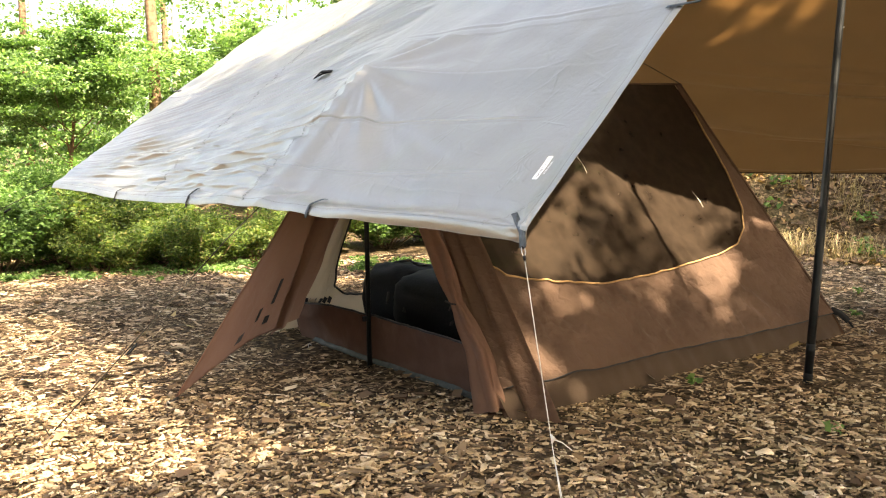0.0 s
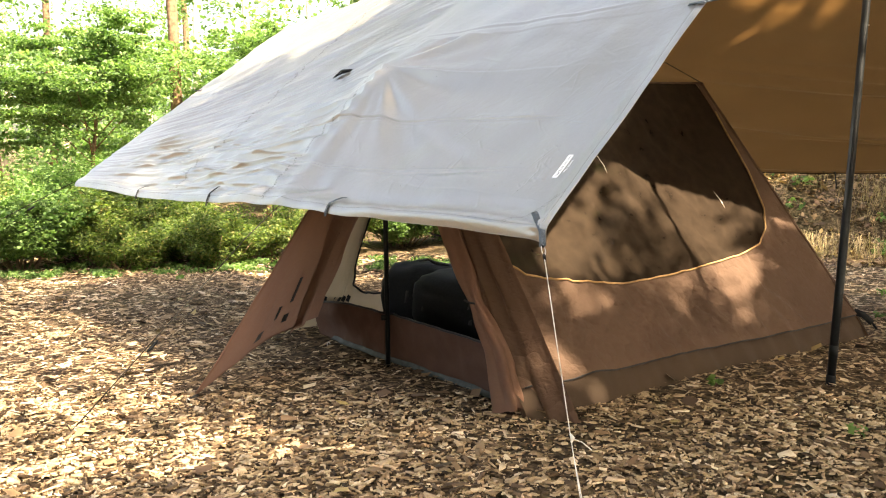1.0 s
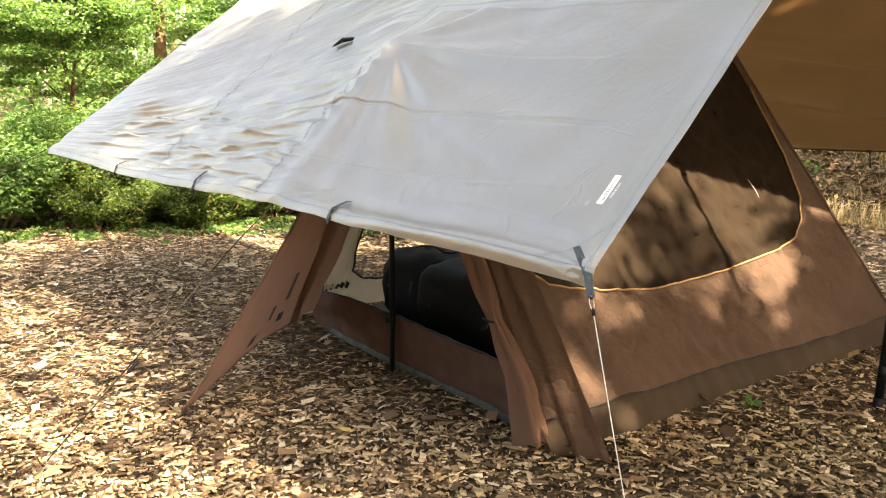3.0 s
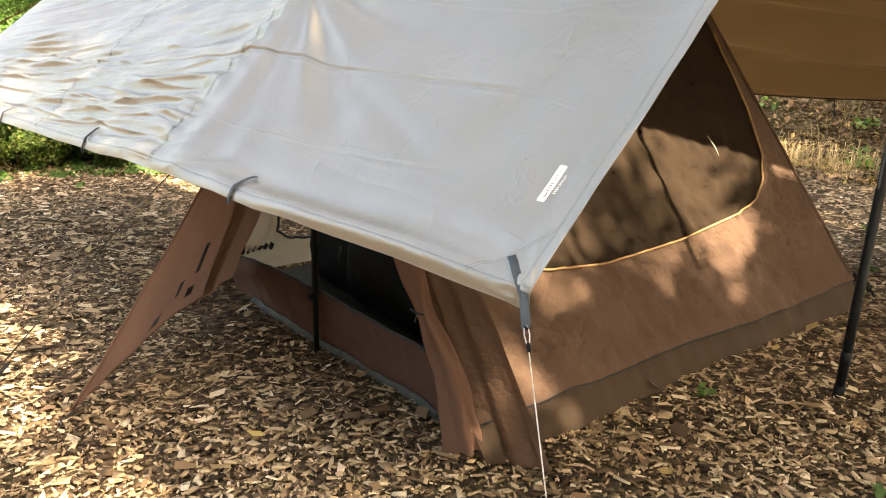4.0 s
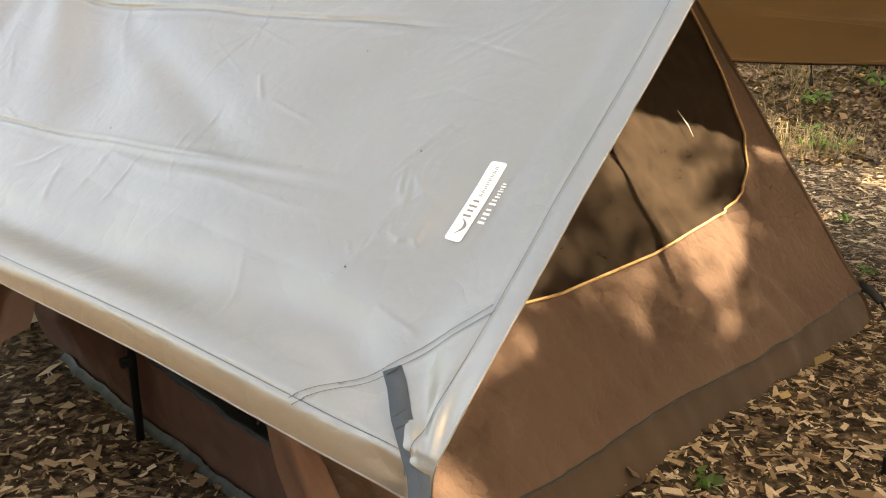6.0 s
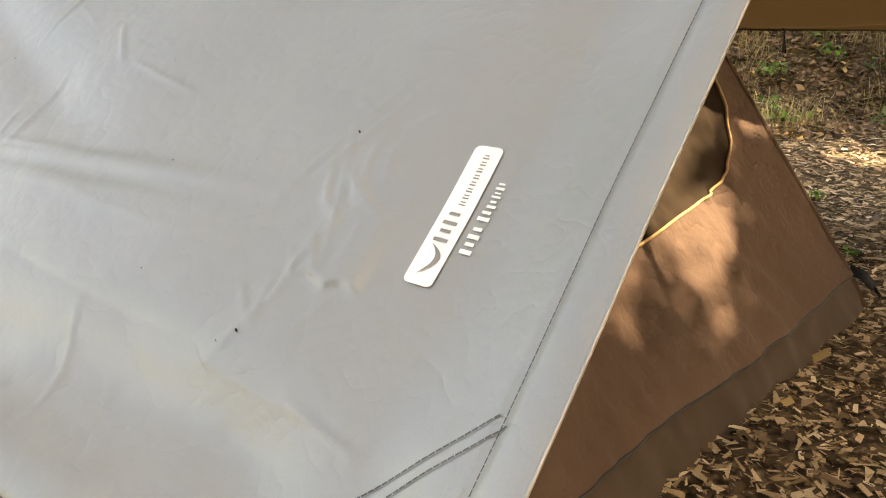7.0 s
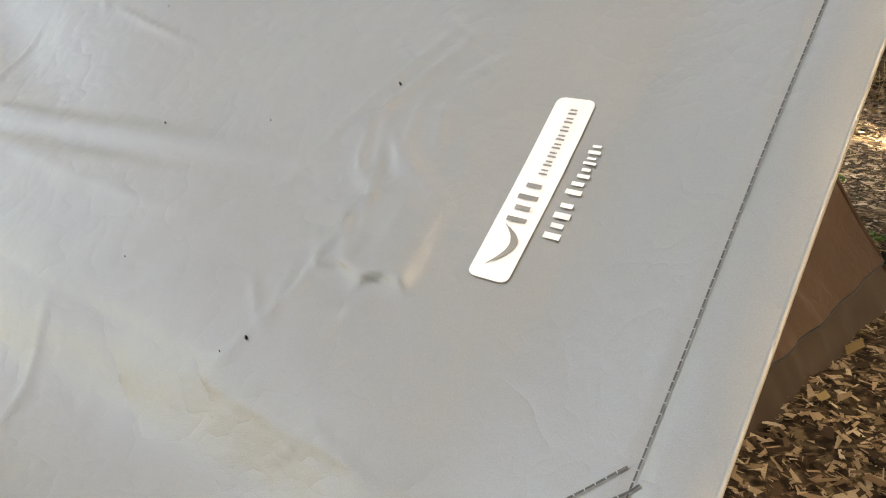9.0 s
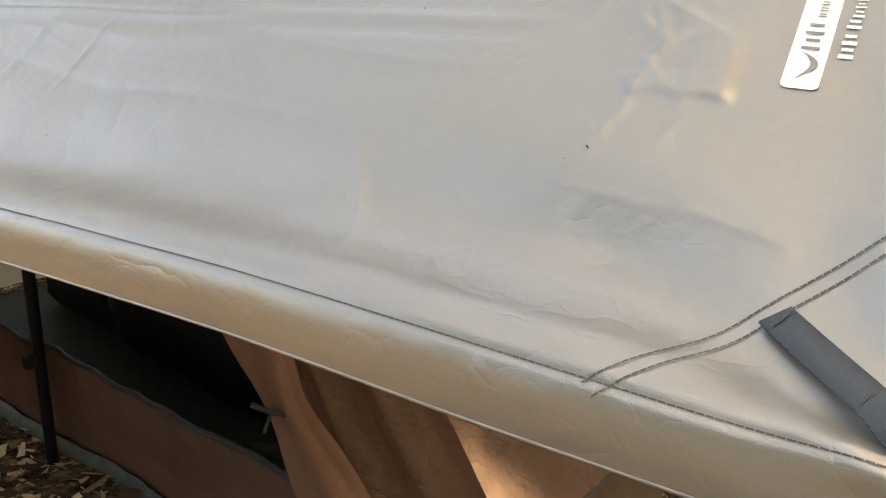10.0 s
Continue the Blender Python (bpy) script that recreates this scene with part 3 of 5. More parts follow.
def _creases():
    rng = np.random.RandomState(12)
    rows = []
    for _ in range(130):
        u, v = 0.12 + 1.6 * rng.rand() ** 1.3, 0.1 + 1.0 * rng.rand()
        a = rng.choice((0.25, 1.0, -0.5, 2.0)) + rng.randn() * 0.35
        l = 0.025 + 0.07 * rng.rand()
        if u < 0.24 and 0.2 < v < 0.5:
            continue
        rows.append((u, v, math.cos(a) * l, math.sin(a) * l, 0.0005 + 0.0016 * rng.rand() ** 2, 0.003 + 0.003 * rng.rand()))
    # the crumple beside the printed patch
    for i in range(26):
        a = rng.choice((0.5, 1.2, 2.2)) + rng.randn() * 0.3
        rows.append((0.222 + 0.09 * rng.rand(), 0.235 + 0.24 * rng.rand(), math.cos(a) * 0.022, math.sin(a) * 0.03, 0.0009 * (0.5 + rng.rand()), 0.0035))
    return rows


CREASES = _creases()


def tarp_height(u, v):
    """How far the cloth stands off its flat shape, at u, v metres from the near corner."""
    px, py, qx = 1.70, 0.99, 1.96
    # hip running from the pole's tip down to the front edge
    f = np.clip(v / py, 0, 1)
    cx = qx + (px - qx) * f
    along = np.abs(u - cx)
    below = v <= py
    r = np.hypot(u - px, v - py)
    dist = np.where(below, along, r)
    amp = 0.15 * np.where(below, f ** 1.35, 1)
    fall = np.where(u > cx, 0.34, 0.62)
    h = amp * np.exp(-dist / fall) * np.where(below, 1, 0.92 + 0.08 * np.exp(-r / 0.2))
    # general sag of the panels
    h = h - 0.03 * np.sin(np.pi * np.clip(u / 1.9, 0, 1)) * np.sin(np.pi * np.clip(v / 1.3, 0, 1)) - 0.05 * sstep(1.9, 3.0, u) * np.sin(np.pi * np.clip((u - 1.9) / 2.885, 0, 1)) * (1 - 0.6 * v / LV)
    h = h - 0.034 * sstep(-0.02, 0.13, u) * sstep(-0.02, 0.10, v) * (1 - sstep(1.1, 1.8, u)) * (1 - sstep(0.8, 1.4, v))
    # soft folds running from the tip to the near corner
    ang = np.arctan2(py - v, px - u)
    right = sstep(0, 0.2, cx - u) * sstep(0.05, 0.35, r) * np.exp(-r / 0.9) * (v < 1.3)
    h = h + 0.015 * right * (np.cos(ang * 11 + 0.6) + 0.5 * np.cos(ang * 19))
    # long wrinkles of the slack left panel, drawn towards the far corner
    left = sstep(1.85, 2.05, u)
    w = v / (0.30 + 0.16 * np.clip(4.9 - u, 0, 3))
    wave = 1 - 2.2 * np.abs(vnoise(w * 7.0 + 0.8 * vnoise(u * 0.9, v * 1.2, 3), u * 0.5, 41)) ** 0.8
    wave2 = vnoise(w * 23 + u * 0.7, u * 1.0, 42)
    h = h + left * (0.022 * wave + 0.011 * wave2 + 0.010 * (1 - 2.5 * np.abs(vnoise(w * 17 + 2 * u, u * 1.3, 43)))) * (0.35 + 0.65 * np.exp(-v / 0.9)) * (0.04 + 0.96 * sstep(0.0, 0.12, v)) * (1 - 0.9 * sstep(4.1, 4.75, u))
    # gathered seam along the hip
    h = h + 0.010 * np.exp(-((u - cx - 0.05) / 0.08) ** 2) * np.sin(v * 62 + 3 * vnoise(v * 6, u * 2, 8)) * (v < 1.0)
    # folds left from packing
    for v0, slope, d in ((0.29, 0.03, 0.006), (1.36, 0.02, 0.006), (1.9, 0.0, 0.005)):
        x = v - v0 + slope * (u - 1.8) + 0.012 * vnoise(u * 3, v * 0 + v0, 14)
        h = h - (0.006 if v0 < 0.5 else 0.0) * np.exp(-(x / 0.004) ** 2) * sstep(0.5, 0.8, u) * (0.5 + 0.8 * vnoise(u * 2.3, v * 0, 44))
        h = h + 0.5 * d * (np.exp(-(x / 0.010) ** 2) - 0.8 * np.exp(-((x + 0.018) / 0.010) ** 2)) * sstep(0.25, 0.55, u) * (0.7 + 0.5 * vnoise(u * 1.7, v * 0 + v0 * 3, 15))
    # the long fold across the middle
    x = v - np.interp(u, (0.5, 1.0, 1.5, 1.9, 2.25, 2.7, 3.2, 4.0), (0.683, 0.672, 0.65, 0.617, 0.593, 0.54, 0.505, 0.509)) - 0.006 * vnoise(u * 5, v * 0, 14)
    h = h + sstep(0.3, 0.6, u) * (1 - sstep(3.6, 4.3, u)) * (0.8 + 0.4 * vnoise(u * 2, v * 0, 15)) * (0.009 * np.where(x > 0, np.exp(-x / 0.04), np.exp(x / 0.010)) - 0.004 * np.exp(-((x + 0.02) / 0.012) ** 2) - 0.009 * np.exp(-((x + 0.004) / 0.0045) ** 2))
    # soft valleys drawn down from the tip
    for line, d in ((((1.7, 0.97), (1.49, 0.79), (1.2, 0.604), (0.866, 0.449), (0.5, 0.29)), 0.010), (((1.7, 0.95), (1.60, 0.77), (1.48, 0.65), (1.34, 0.5), (1.2, 0.36)), 0.008)):
        us = np.array([q[0] for q in line[::-1]])
        vs = np.array([q[1] for q in line[::-1]])
        x = (v - np.interp(u, us, vs)) * 0.8
        m = sstep(us[0], us[0] + 0.35, u) * (1 - sstep(us[-1] - 0.34, us[-1] - 0.05, u))
        h = h - d * m * np.exp(-(x / 0.038) ** 2)
    # wrinkles of the slack panel, steep on their lower sides
    for va, vb, ua, ub, d in ((0.075, 0.06, 2.0, 3.1, 0.010), (0.135, 0.11, 1.95, 4.0, 0.016), (0.205, 0.185, 1.98, 3.5, 0.022), (0.275, 0.25, 2.0, 4.2, 0.014), (0.345, 0.33, 2.0, 3.0, 0.018), (0.43, 0.39, 1.98, 3.8, 0.014), (0.70, 0.60, 1.95, 3.2, 0.012), (0.80, 0.69, 1.9, 2.9, 0.014), (0.93, 0.78, 1.85, 3.0, 0.012),
                              (0.139, 0.02, 1.74, 2.2, 0.010), (0.15, -0.012, 1.47, 1.82, 0.010), (0.20, 0.12, 1.7, 2.0, 0.007)):
        k = (u - ua) / (ub - ua)
        x = v - (va + (vb - va) * np.clip(k, -0.2, 1.2)) - 0.016 * vnoise(u * 4 + va * 31, v * 0 + va * 7, 20)
        m = sstep(-0.08, 0.12, k) * (1 - sstep(0.65, 1.1, k)) * (0.75 + 0.5 * vnoise(u * 3, v * 0 + va * 13, 21))
        h = h + 1.1 * d * m * np.where(x > 0, np.exp(-x / 0.04), np.exp(x / 0.014))
    # broad buckles
    h = h + 0.007 * vnoise(u * 4.2 + v * 2, v * 3.0 - u, 16) + 0.003 * vnoise(u * 9 - v * 3, v * 8 + u * 2, 17)
    # two sharp buckles running in from the slack side
    for ua, va, ub, vb, d in ((0.34, 0.279, 1.0, 0.292, 0.004), (0.26, 0.172, 0.95, 0.222, -0.003)):
        k = (u - ua) / (ub - ua)
        x = v - (va + (vb - va) * k) - 0.012 * vnoise(u * 11, v * 0 + va * 9, 18)
        m = sstep(-0.02, 0.25, k) * (1 - sstep(0.9, 1.5, k))
        s = np.sign(d) * x
        h = h + d * m * np.where(s > 0, np.exp(-s / 0.09), np.exp(s / 0.012))
    # crumpled ridges rising from a zigzag beside the printed patch
    zz = 0.268 + 0.006 * np.abs(((u * 55) % 2) - 1)
    m = sstep(0.196, 0.21, u) * (1 - sstep(0.26, 0.285, u))
    x = v - zz
    h = h + 0.0042 * m * np.where(x > 0, np.exp(-x / 0.04), np.exp(x / 0.003))
    h = h + 0.0013 * m * sstep(0, 0.02, x) * np.exp(-np.clip(x, 0, 1) / 0.09) * (1 - 2 * np.abs(vnoise(u * 60 + x * 12, x * 9, 19)))
    # a straight scratch
    x = (u - 0.2011) * 0.839 + (v - 0.1979) * 0.545
    h = h + 0.0005 * np.exp(-(x / 0.0022) ** 2) * (v > 0.15) * (v < 0.295)
    for cu, cv, du, dv, d, wd in CREASES:
        near = (np.abs(u - cu) < 0.2) & (np.abs(v - cv) < 0.2)
        if near.any():
            uu, vv = u[near] - cu, v[near] - cv
            l2 = du * du + dv * dv
            k = np.clip((uu * du + vv * dv) / l2, -1, 1)
            e = np.hypot(uu - k * du, vv - k * dv)
            s = np.sign(uu * dv - vv * du)
            h[near] += d * np.exp(-(e / wd) ** 2) * (1 - np.abs(k) ** 3) + 0.4 * d * s * np.exp(-e / (2 * wd)) * (1 - np.abs(k))
    # a broad trough behind the front hem, and the swell before it
    m = sstep(0.10, 0.26, u) * (1 - 0.6 * sstep(1.2, 1.9, u))
    h = h - 0.017 * m * np.exp(-((v - 0.118 - 0.012 * np.sin(u * 5)) / 0.042) ** 2) + 0.006 * m * np.exp(-((v - 0.045) / 0.022) ** 2)
    # hems: doubled cloth, the front one curling under
    h = h - (0.042 - 0.022 * sstep(0.7, 1.5, u)) * np.clip((0.026 - v) / 0.042, 0, 1) ** 1.7
    h = h - 0.005 * np.clip((0.038 - u) / 0.036, 0, 1) ** 2
    h = h - 0.0022 * np.exp(-((u - 0.038) / 0.004) ** 2) - 0.0022 * np.exp(-((v - 0.02) / 0.004) ** 2)
    # pull of the corner strap
    c = np.hypot(u, v)
    h = h + 0.005 * np.cos((np.arctan2(v, u) - 0.7) * 14) * np.exp(-c / 0.14) * sstep(0.02, 0.08, c)
    return h


def tarp_at(u, v, off=0.0):
    u, v = np.atleast_1d(np.asarray(u, float)), np.atleast_1d(np.asarray(v, float))
    a, b = (u / LU)[..., None], (v / LV)[..., None]
    base = TA * (1 - a) * (1 - b) + TL * a * (1 - b) + TB * (1 - a) * b + TT * a * b
    # edges bow inwards a little between the tie points
    base = base + (np.array((0.0, 0.0, 0.012)) * (np.abs(np.sin(np.pi * u / LU * 4)) * np.exp(-v / 0.25) * np.clip(u * 2, 0, 1))[..., None])
    return base + TN * (tarp_height(u.copy(), v.copy()) + off)[..., None]


def patch(us, vs, off, thick=0.0):
    """A piece of sheet lying on the tarp, over a grid of u, v."""
    U, V = np.meshgrid(us, vs, indexing="ij")
    return smooth(mesh_np("patch", tarp_at(U, V, off).reshape(-1, 3), grid_faces(len(us), len(vs))))


def ribbon(pts_uv, half, off):
    """A narrow strip along a line of u, v on the tarp."""
    p = np.array(pts_uv, float)
    t = np.gradient(p, axis=0)
    t /= np.linalg.norm(t, axis=1)[:, None]
    s = np.stack([-t[:, 1], t[:, 0]], -1) * half
    a, b = p - s, p + s
    V = np.stack([tarp_at(a[:, 0], a[:, 1], off), tarp_at(b[:, 0], b[:, 1], off)], 1)
    return mesh_np("ribbon", V.reshape(-1, 3), grid_faces(len(p), 2))


def stitches(bm_pts, mat, parent, half=0.0009, off=0.0012, dash=0.006, gap=0.0022):
    """A row of single stitches along a line of u, v on the tarp, one mesh."""
    p = np.array(bm_pts, float)
    seg = np.r_[0, np.cumsum(np.linalg.norm(np.diff(p, axis=0), axis=1))]
    n = int(seg[-1] / (dash + gap))
    s0 = np.arange(n) * (dash + gap)
    at = lambda s: np.stack([np.interp(s, seg, p[:, 0]), np.interp(s, seg, p[:, 1])], -1)
    a, b = at(s0), at(s0 + dash)
    d = (b - a) / np.linalg.norm(b - a, axis=1)[:, None]
    w = np.stack([-d[:, 1], d[:, 0]], -1) * half
    c = [tarp_at(q[:, 0], q[:, 1], off) for q in (a - w, b - w, b + w, a + w)]
    V = np.stack(c, 1).reshape(-1, 3)
    F = np.arange(n * 4).reshape(-1, 4)
    return part_me("stitching", mesh_np("stitching", V, F), mat, parent)


def grey_tarp():
    ob = thing("grey_tarp", "weathered light grey coated tarp pitched over the tent", "tarp", at=tuple(TA))
    us = np.unique(np.r_[np.arange(U0, 0.95, 0.0031), np.arange(0.95, 2.2, 0.0062), np.arange(2.2, LU, 0.0135), LU])
    vs = np.unique(np.r_[np.arange(V0, 0.7, 0.0029), np.arange(0.7, 1.4, 0.0072), np.arange(1.4, LV, 0.017), LV])
    nu, nv = len(us), len(vs)
    U, V = np.meshgrid(us, vs, indexing="ij")
    part_me("canopy", smooth(mesh_np("canopy", tarp_at(U, V).reshape(-1, 3), grid_faces(nu, nv))), M_TARP, ob)
    # rolled rims of the two near edges
    for pts in (np.stack([U0 + (LU - U0) * np.linspace(0, 1, 300), np.full(300, V0)], -1), np.stack([np.full(200, U0), V0 + (LV - V0) * np.linspace(0, 1, 200)], -1)):
        bm = bmesh.new()
        tube(bm, [tuple(q) for q in tarp_at(pts[:, 0], pts[:, 1], -0.001)], 0.0016, 6)
        part("rim", bm, M_TARP, ob)
    # hem and panel stitching
    k = np.linspace(0, 1, 120)
    stitches(np.stack([0.05 + 4.6 * k, 0.02 + 0 * k], -1), M_STITCH, ob, 0.0005, 0.0011, 0.0046, 0.0007)
    stitches(np.stack([0.038 + 0 * k, 0.0 + 2.6 * k], -1), M_STITCH, ob, 0.0005, 0.0011, 0.0046, 0.0007)
    for shift in (0.0, 0.0135):
        t = np.array((0.0, 0.16, 0.5, 1.0))
        su = np.interp(k, t, (0.225, 0.2003, 0.1261, 0.0345)) - shift * 0.6
        sv = np.interp(k, t, (0.0124, 0.0382, 0.1262, 0.2197)) - shift * 0.45
        su, sv = (np.convolve(np.pad(q, 12, "edge"), np.ones(25) / 25, "valid") for q in (su, sv))
        stitches(np.stack([su, sv], -1), M_STITCH, ob, 0.0006, 0.0011, 0.0046, 0.0007)
    for u0, u1 in ((1.93, 1.62), (3.19, 3.19)):
        for shift in (0, 0.012):
            stitches(np.stack([u0 + (u1 - u0) * k + shift, 0.01 + 2.65 * k], -1), M_STITCH, ob, 0.0018, 0.002, 0.016, 0.004)
    # printed patch: white plate, wing mark and bars of ink, bars of white print beside it
    du, dv = -0.0115, -0.009
    u0, u1, v0, v1 = 0.1575 + du, 0.183 + du, 0.297 + dv, 0.428 + dv
    corner = 0.005
    vs = np.r_[np.linspace(v0, v0 + corner, 10), np.linspace(v0 + corner, v1 - corner, 32)[1:-1], np.linspace(v1 - corner, v1, 10)]
    us = np.linspace(0, 1, 9)
    inset = np.maximum(0, corner - np.minimum(vs - v0, v1 - vs))
    inset = corner - np.sqrt(np.maximum(corner ** 2 - inset ** 2, 0))
    Vg = vs[None, :] + 0 * us[:, None]
    Ug = (u0 + inset)[None, :] + us[:, None] * ((u1 - u0) - 2 * inset)[None, :]
    plate = part_me("printed_patch", smooth(mesh_np("plate", tarp_at(Ug, Vg, 0.0011).reshape(-1, 3), grid_faces(9, len(vs)))), M_PRINT, ob, "white printed patch with grey marks")

    def bar(ua, ub, va, vb, mat, parent, off=0.0019):
        part_me("print_bar", patch(np.linspace(ua + du, ub + du, 4), np.linspace(va + dv, vb + dv, 5), off), mat, parent)
    # wing mark
    kk = np.linspace(0, 1, 16)
    mid_u = 0.1750 + du - 0.0105 * np.sin(np.pi * np.clip(kk * 0.86, 0, 1)) ** 1.2 + 0.004 * kk ** 6
    Vw = 0.305 + dv + 0.0285 * kk
    half = 0.0034 * np.sin(np.pi * np.clip(kk * 0.99, 0, 1)) ** 0.8 * (0.35 + 0.65 * kk)
    Uw = mid_u[None, :] + np.linspace(-1, 1, 5)[:, None] * half[None, :]
    part_me("wing_mark", smooth(mesh_np("wing", tarp_at(Uw, Vw[None, :] + 0 * Uw, 0.0019).reshape(-1, 3), grid_faces(5, 16))), M_INK, plate)
    for va in (0.3360, 0.3520):
        bar(0.1640, 0.1765, va, va + 0.0032, M_INK, plate)
        bar(0.1655, 0.1750, va + 0.0085, va + 0.0115, M_INK, plate)
    for i in range(8):
        va = 0.3705 + i * 0.0064
        bar(0.1660, 0.1715, va, va + 0.0013, M_INK, plate)
        bar(0.1665, 0.1710, va + 0.0028, va + 0.0039, M_INK, plate)
    for va, w in ((0.331, 0.0125), (0.345, 0.0125), (0.362, 0.0105), (0.374, 0.008), (0.3835, 0.006), (0.391, 0.0075)):
        ub = 0.1513 if w > 0.0102 else 0.1490
        bar(0.1413, ub, va, va + w * 0.32, M_PRINT, ob, 0.0012)
        bar(0.1425, ub - 0.0012, va + w * 0.6, va + w * 0.85, M_PRINT, ob, 0.0012)
    # specks of dirt
    rng = np.random.RandomState(3)
    bm = bmesh.new()
    for _ in range(45):
        u, v = 0.2 + 1.5 * rng.rand(), 0.1 + 1.3 * rng.rand()
        p = tarp_at(u, v, 0.0008)[0]
        bmesh.ops.create_icosphere(bm, subdivisions=1, radius=0.0005 + 0.0007 * rng.rand() ** 3, matrix=pose(*p, 40, 20, 30) @ Matrix.Diagonal((1, 1.8, 0.6, 1)))
    tagged(part("dirt_specks", bm, M_DCORD, ob, "dark specks of dirt"), kind="stuff")
    return ob


TARP = grey_tarp()


def strap_mesh(pts, width, side, thick=0.0016):
    """A webbing strap through pts, with thickness."""
    pts = [Vector(p) for p in pts]
    V, n = [], len(pts)
    for i, p in enumerate(pts):
        way = (pts[min(i + 1, n - 1)] - pts[max(i - 1, 0)]).normalized()
        s = (side - way * side.dot(way)).normalized()
        up = s.cross(way)
        for a, b in ((-1, -1), (1, -1), (1, 1), (-1, 1)):
            V.append(p + s * a * width / 2 + up * b * thick / 2)
    F = [(4 * i + k, 4 * i + (k + 1) % 4, 4 * i + 4 + (k + 1) % 4, 4 * i + 4 + k) for i in range(n - 1) for k in range(4)]
    F += [(3, 2, 1, 0), (4 * n - 4, 4 * n - 3, 4 * n - 2, 4 * n - 1)]
    return mesh_np("strap", [tuple(v) for v in V], F)


def corner_guy():
    """The near corner's webbing, buckle and line down to its peg."""
    d = Vector((0.0255, -0.608, -0.452)).normalized()
    top = tarp_at(0.1325, 0.105, 0.003)[0]
    mid = tarp_at(0.07, 0.052, 0.004)[0]
    tip = Vector(tarp_at(0.016, 0.004, 0.006)[0])
    end = Vector((0.2705, 2.748, 0.879))
    strap = part_me("corner_strap", strap_mesh([top, tarp_at(0.11, 0.087, 0.0035)[0], mid, tip, tip.lerp(end, 0.5), end], 0.0235, Vector((0.8, 0.25, 0.35))), M_WEB, TARP, "grey webbing corner strap")
    for uv in ((0.128, 0.101), (0.075, 0.056), (0.06, 0.043)):
        c = tarp_at(*uv, 0.0052)[0]
        bm = bmesh.new()
        s = Vector((0.8, 0.25, 0.35)).normalized()
        tube(bm, [Vector(c) - s * 0.0075, Vector(c) + s * 0.0075], 0.0008, 5)
        part("bar_tack", bm, M_STITCH, strap)
    guy = thing("guy_line", "pale cord guy line clipped to the grey tarp's corner", "guy line", "guy lines", at=tuple(end))
    bm = bmesh.new()
    e2 = end + d * 0.045
    s = Vector((1, 0, 0))
    ring = [end - s * 0.005, end - s * 0.0065 + d * 0.02, e2 - s * 0.003, e2 + s * 0.003, end + s * 0.0065 + d * 0.02, end + s * 0.005, end - d * 0.006]
    tube(bm, ring + [ring[0]], 0.0016, 7)
    part("clip", bm, M_METAL, guy, "small steel clip")
    bm = bmesh.new()
    tube(bm, [end - s * 0.004 + d * -0.004, end + s * 0.004 + d * 0.004], 0.004, 8)
    part("knot", bm, M_BLACK, guy)
    bm = bmesh.new()
    tube(bm, [e2 - d * 0.004, e2 + d * 0.006, e2 + d * 0.02], [0.0045, 0.006, 0.004], 8)
    part("knot", bm, M_BLACK, guy)
    knot = Vector((0.296, 2.14, 0.427))
    peg = Vector((0.318, 1.56, 0.01))
    bm = bmesh.new()
    tube(bm, [e2, e2.lerp(knot, 0.5) + Vector((0, 0, -0.004)), knot], 0.0015, 7)
    tube(bm, [knot, knot.lerp(peg, 0.5) + Vector((0.004, 0, 0)), peg], 0.0013, 7)
    tube(bm, [knot + d * 0.03, knot.lerp(peg, 0.5) + Vector((0.012, 0, 0)), peg + Vector((0.01, 0, 0))], 0.0013, 7)
    part("cord", bm, M_CORD, guy)
    bm = bmesh.new()
    tube(bm, [knot - d * 0.012, knot + Vector((0.006, 0, 0)), knot + d * 0.014], [0.003, 0.006, 0.003], 7)
    tube(bm, [knot, knot + Vector((0.03, 0.0, -0.012)), knot + Vector((0.055, -0.01, -0.03))], 0.0018, 6)
    part("knot", bm, M_CORD, guy)
    p = thing("tent_peg", "steel wire peg holding the corner guy line", "tent peg", "pegs", at=tuple(peg))
    bm = bmesh.new()
    tube(bm, [peg + Vector((0.0, -0.03, -0.12)), peg + Vector((0, 0.005, 0.02)), peg + Vector((0.012, 0.014, 0.03)), peg + Vector((0.02, 0.01, 0.018))], 0.0032, 7)
    part("shaft", bm, M_METAL, p)


corner_guy()


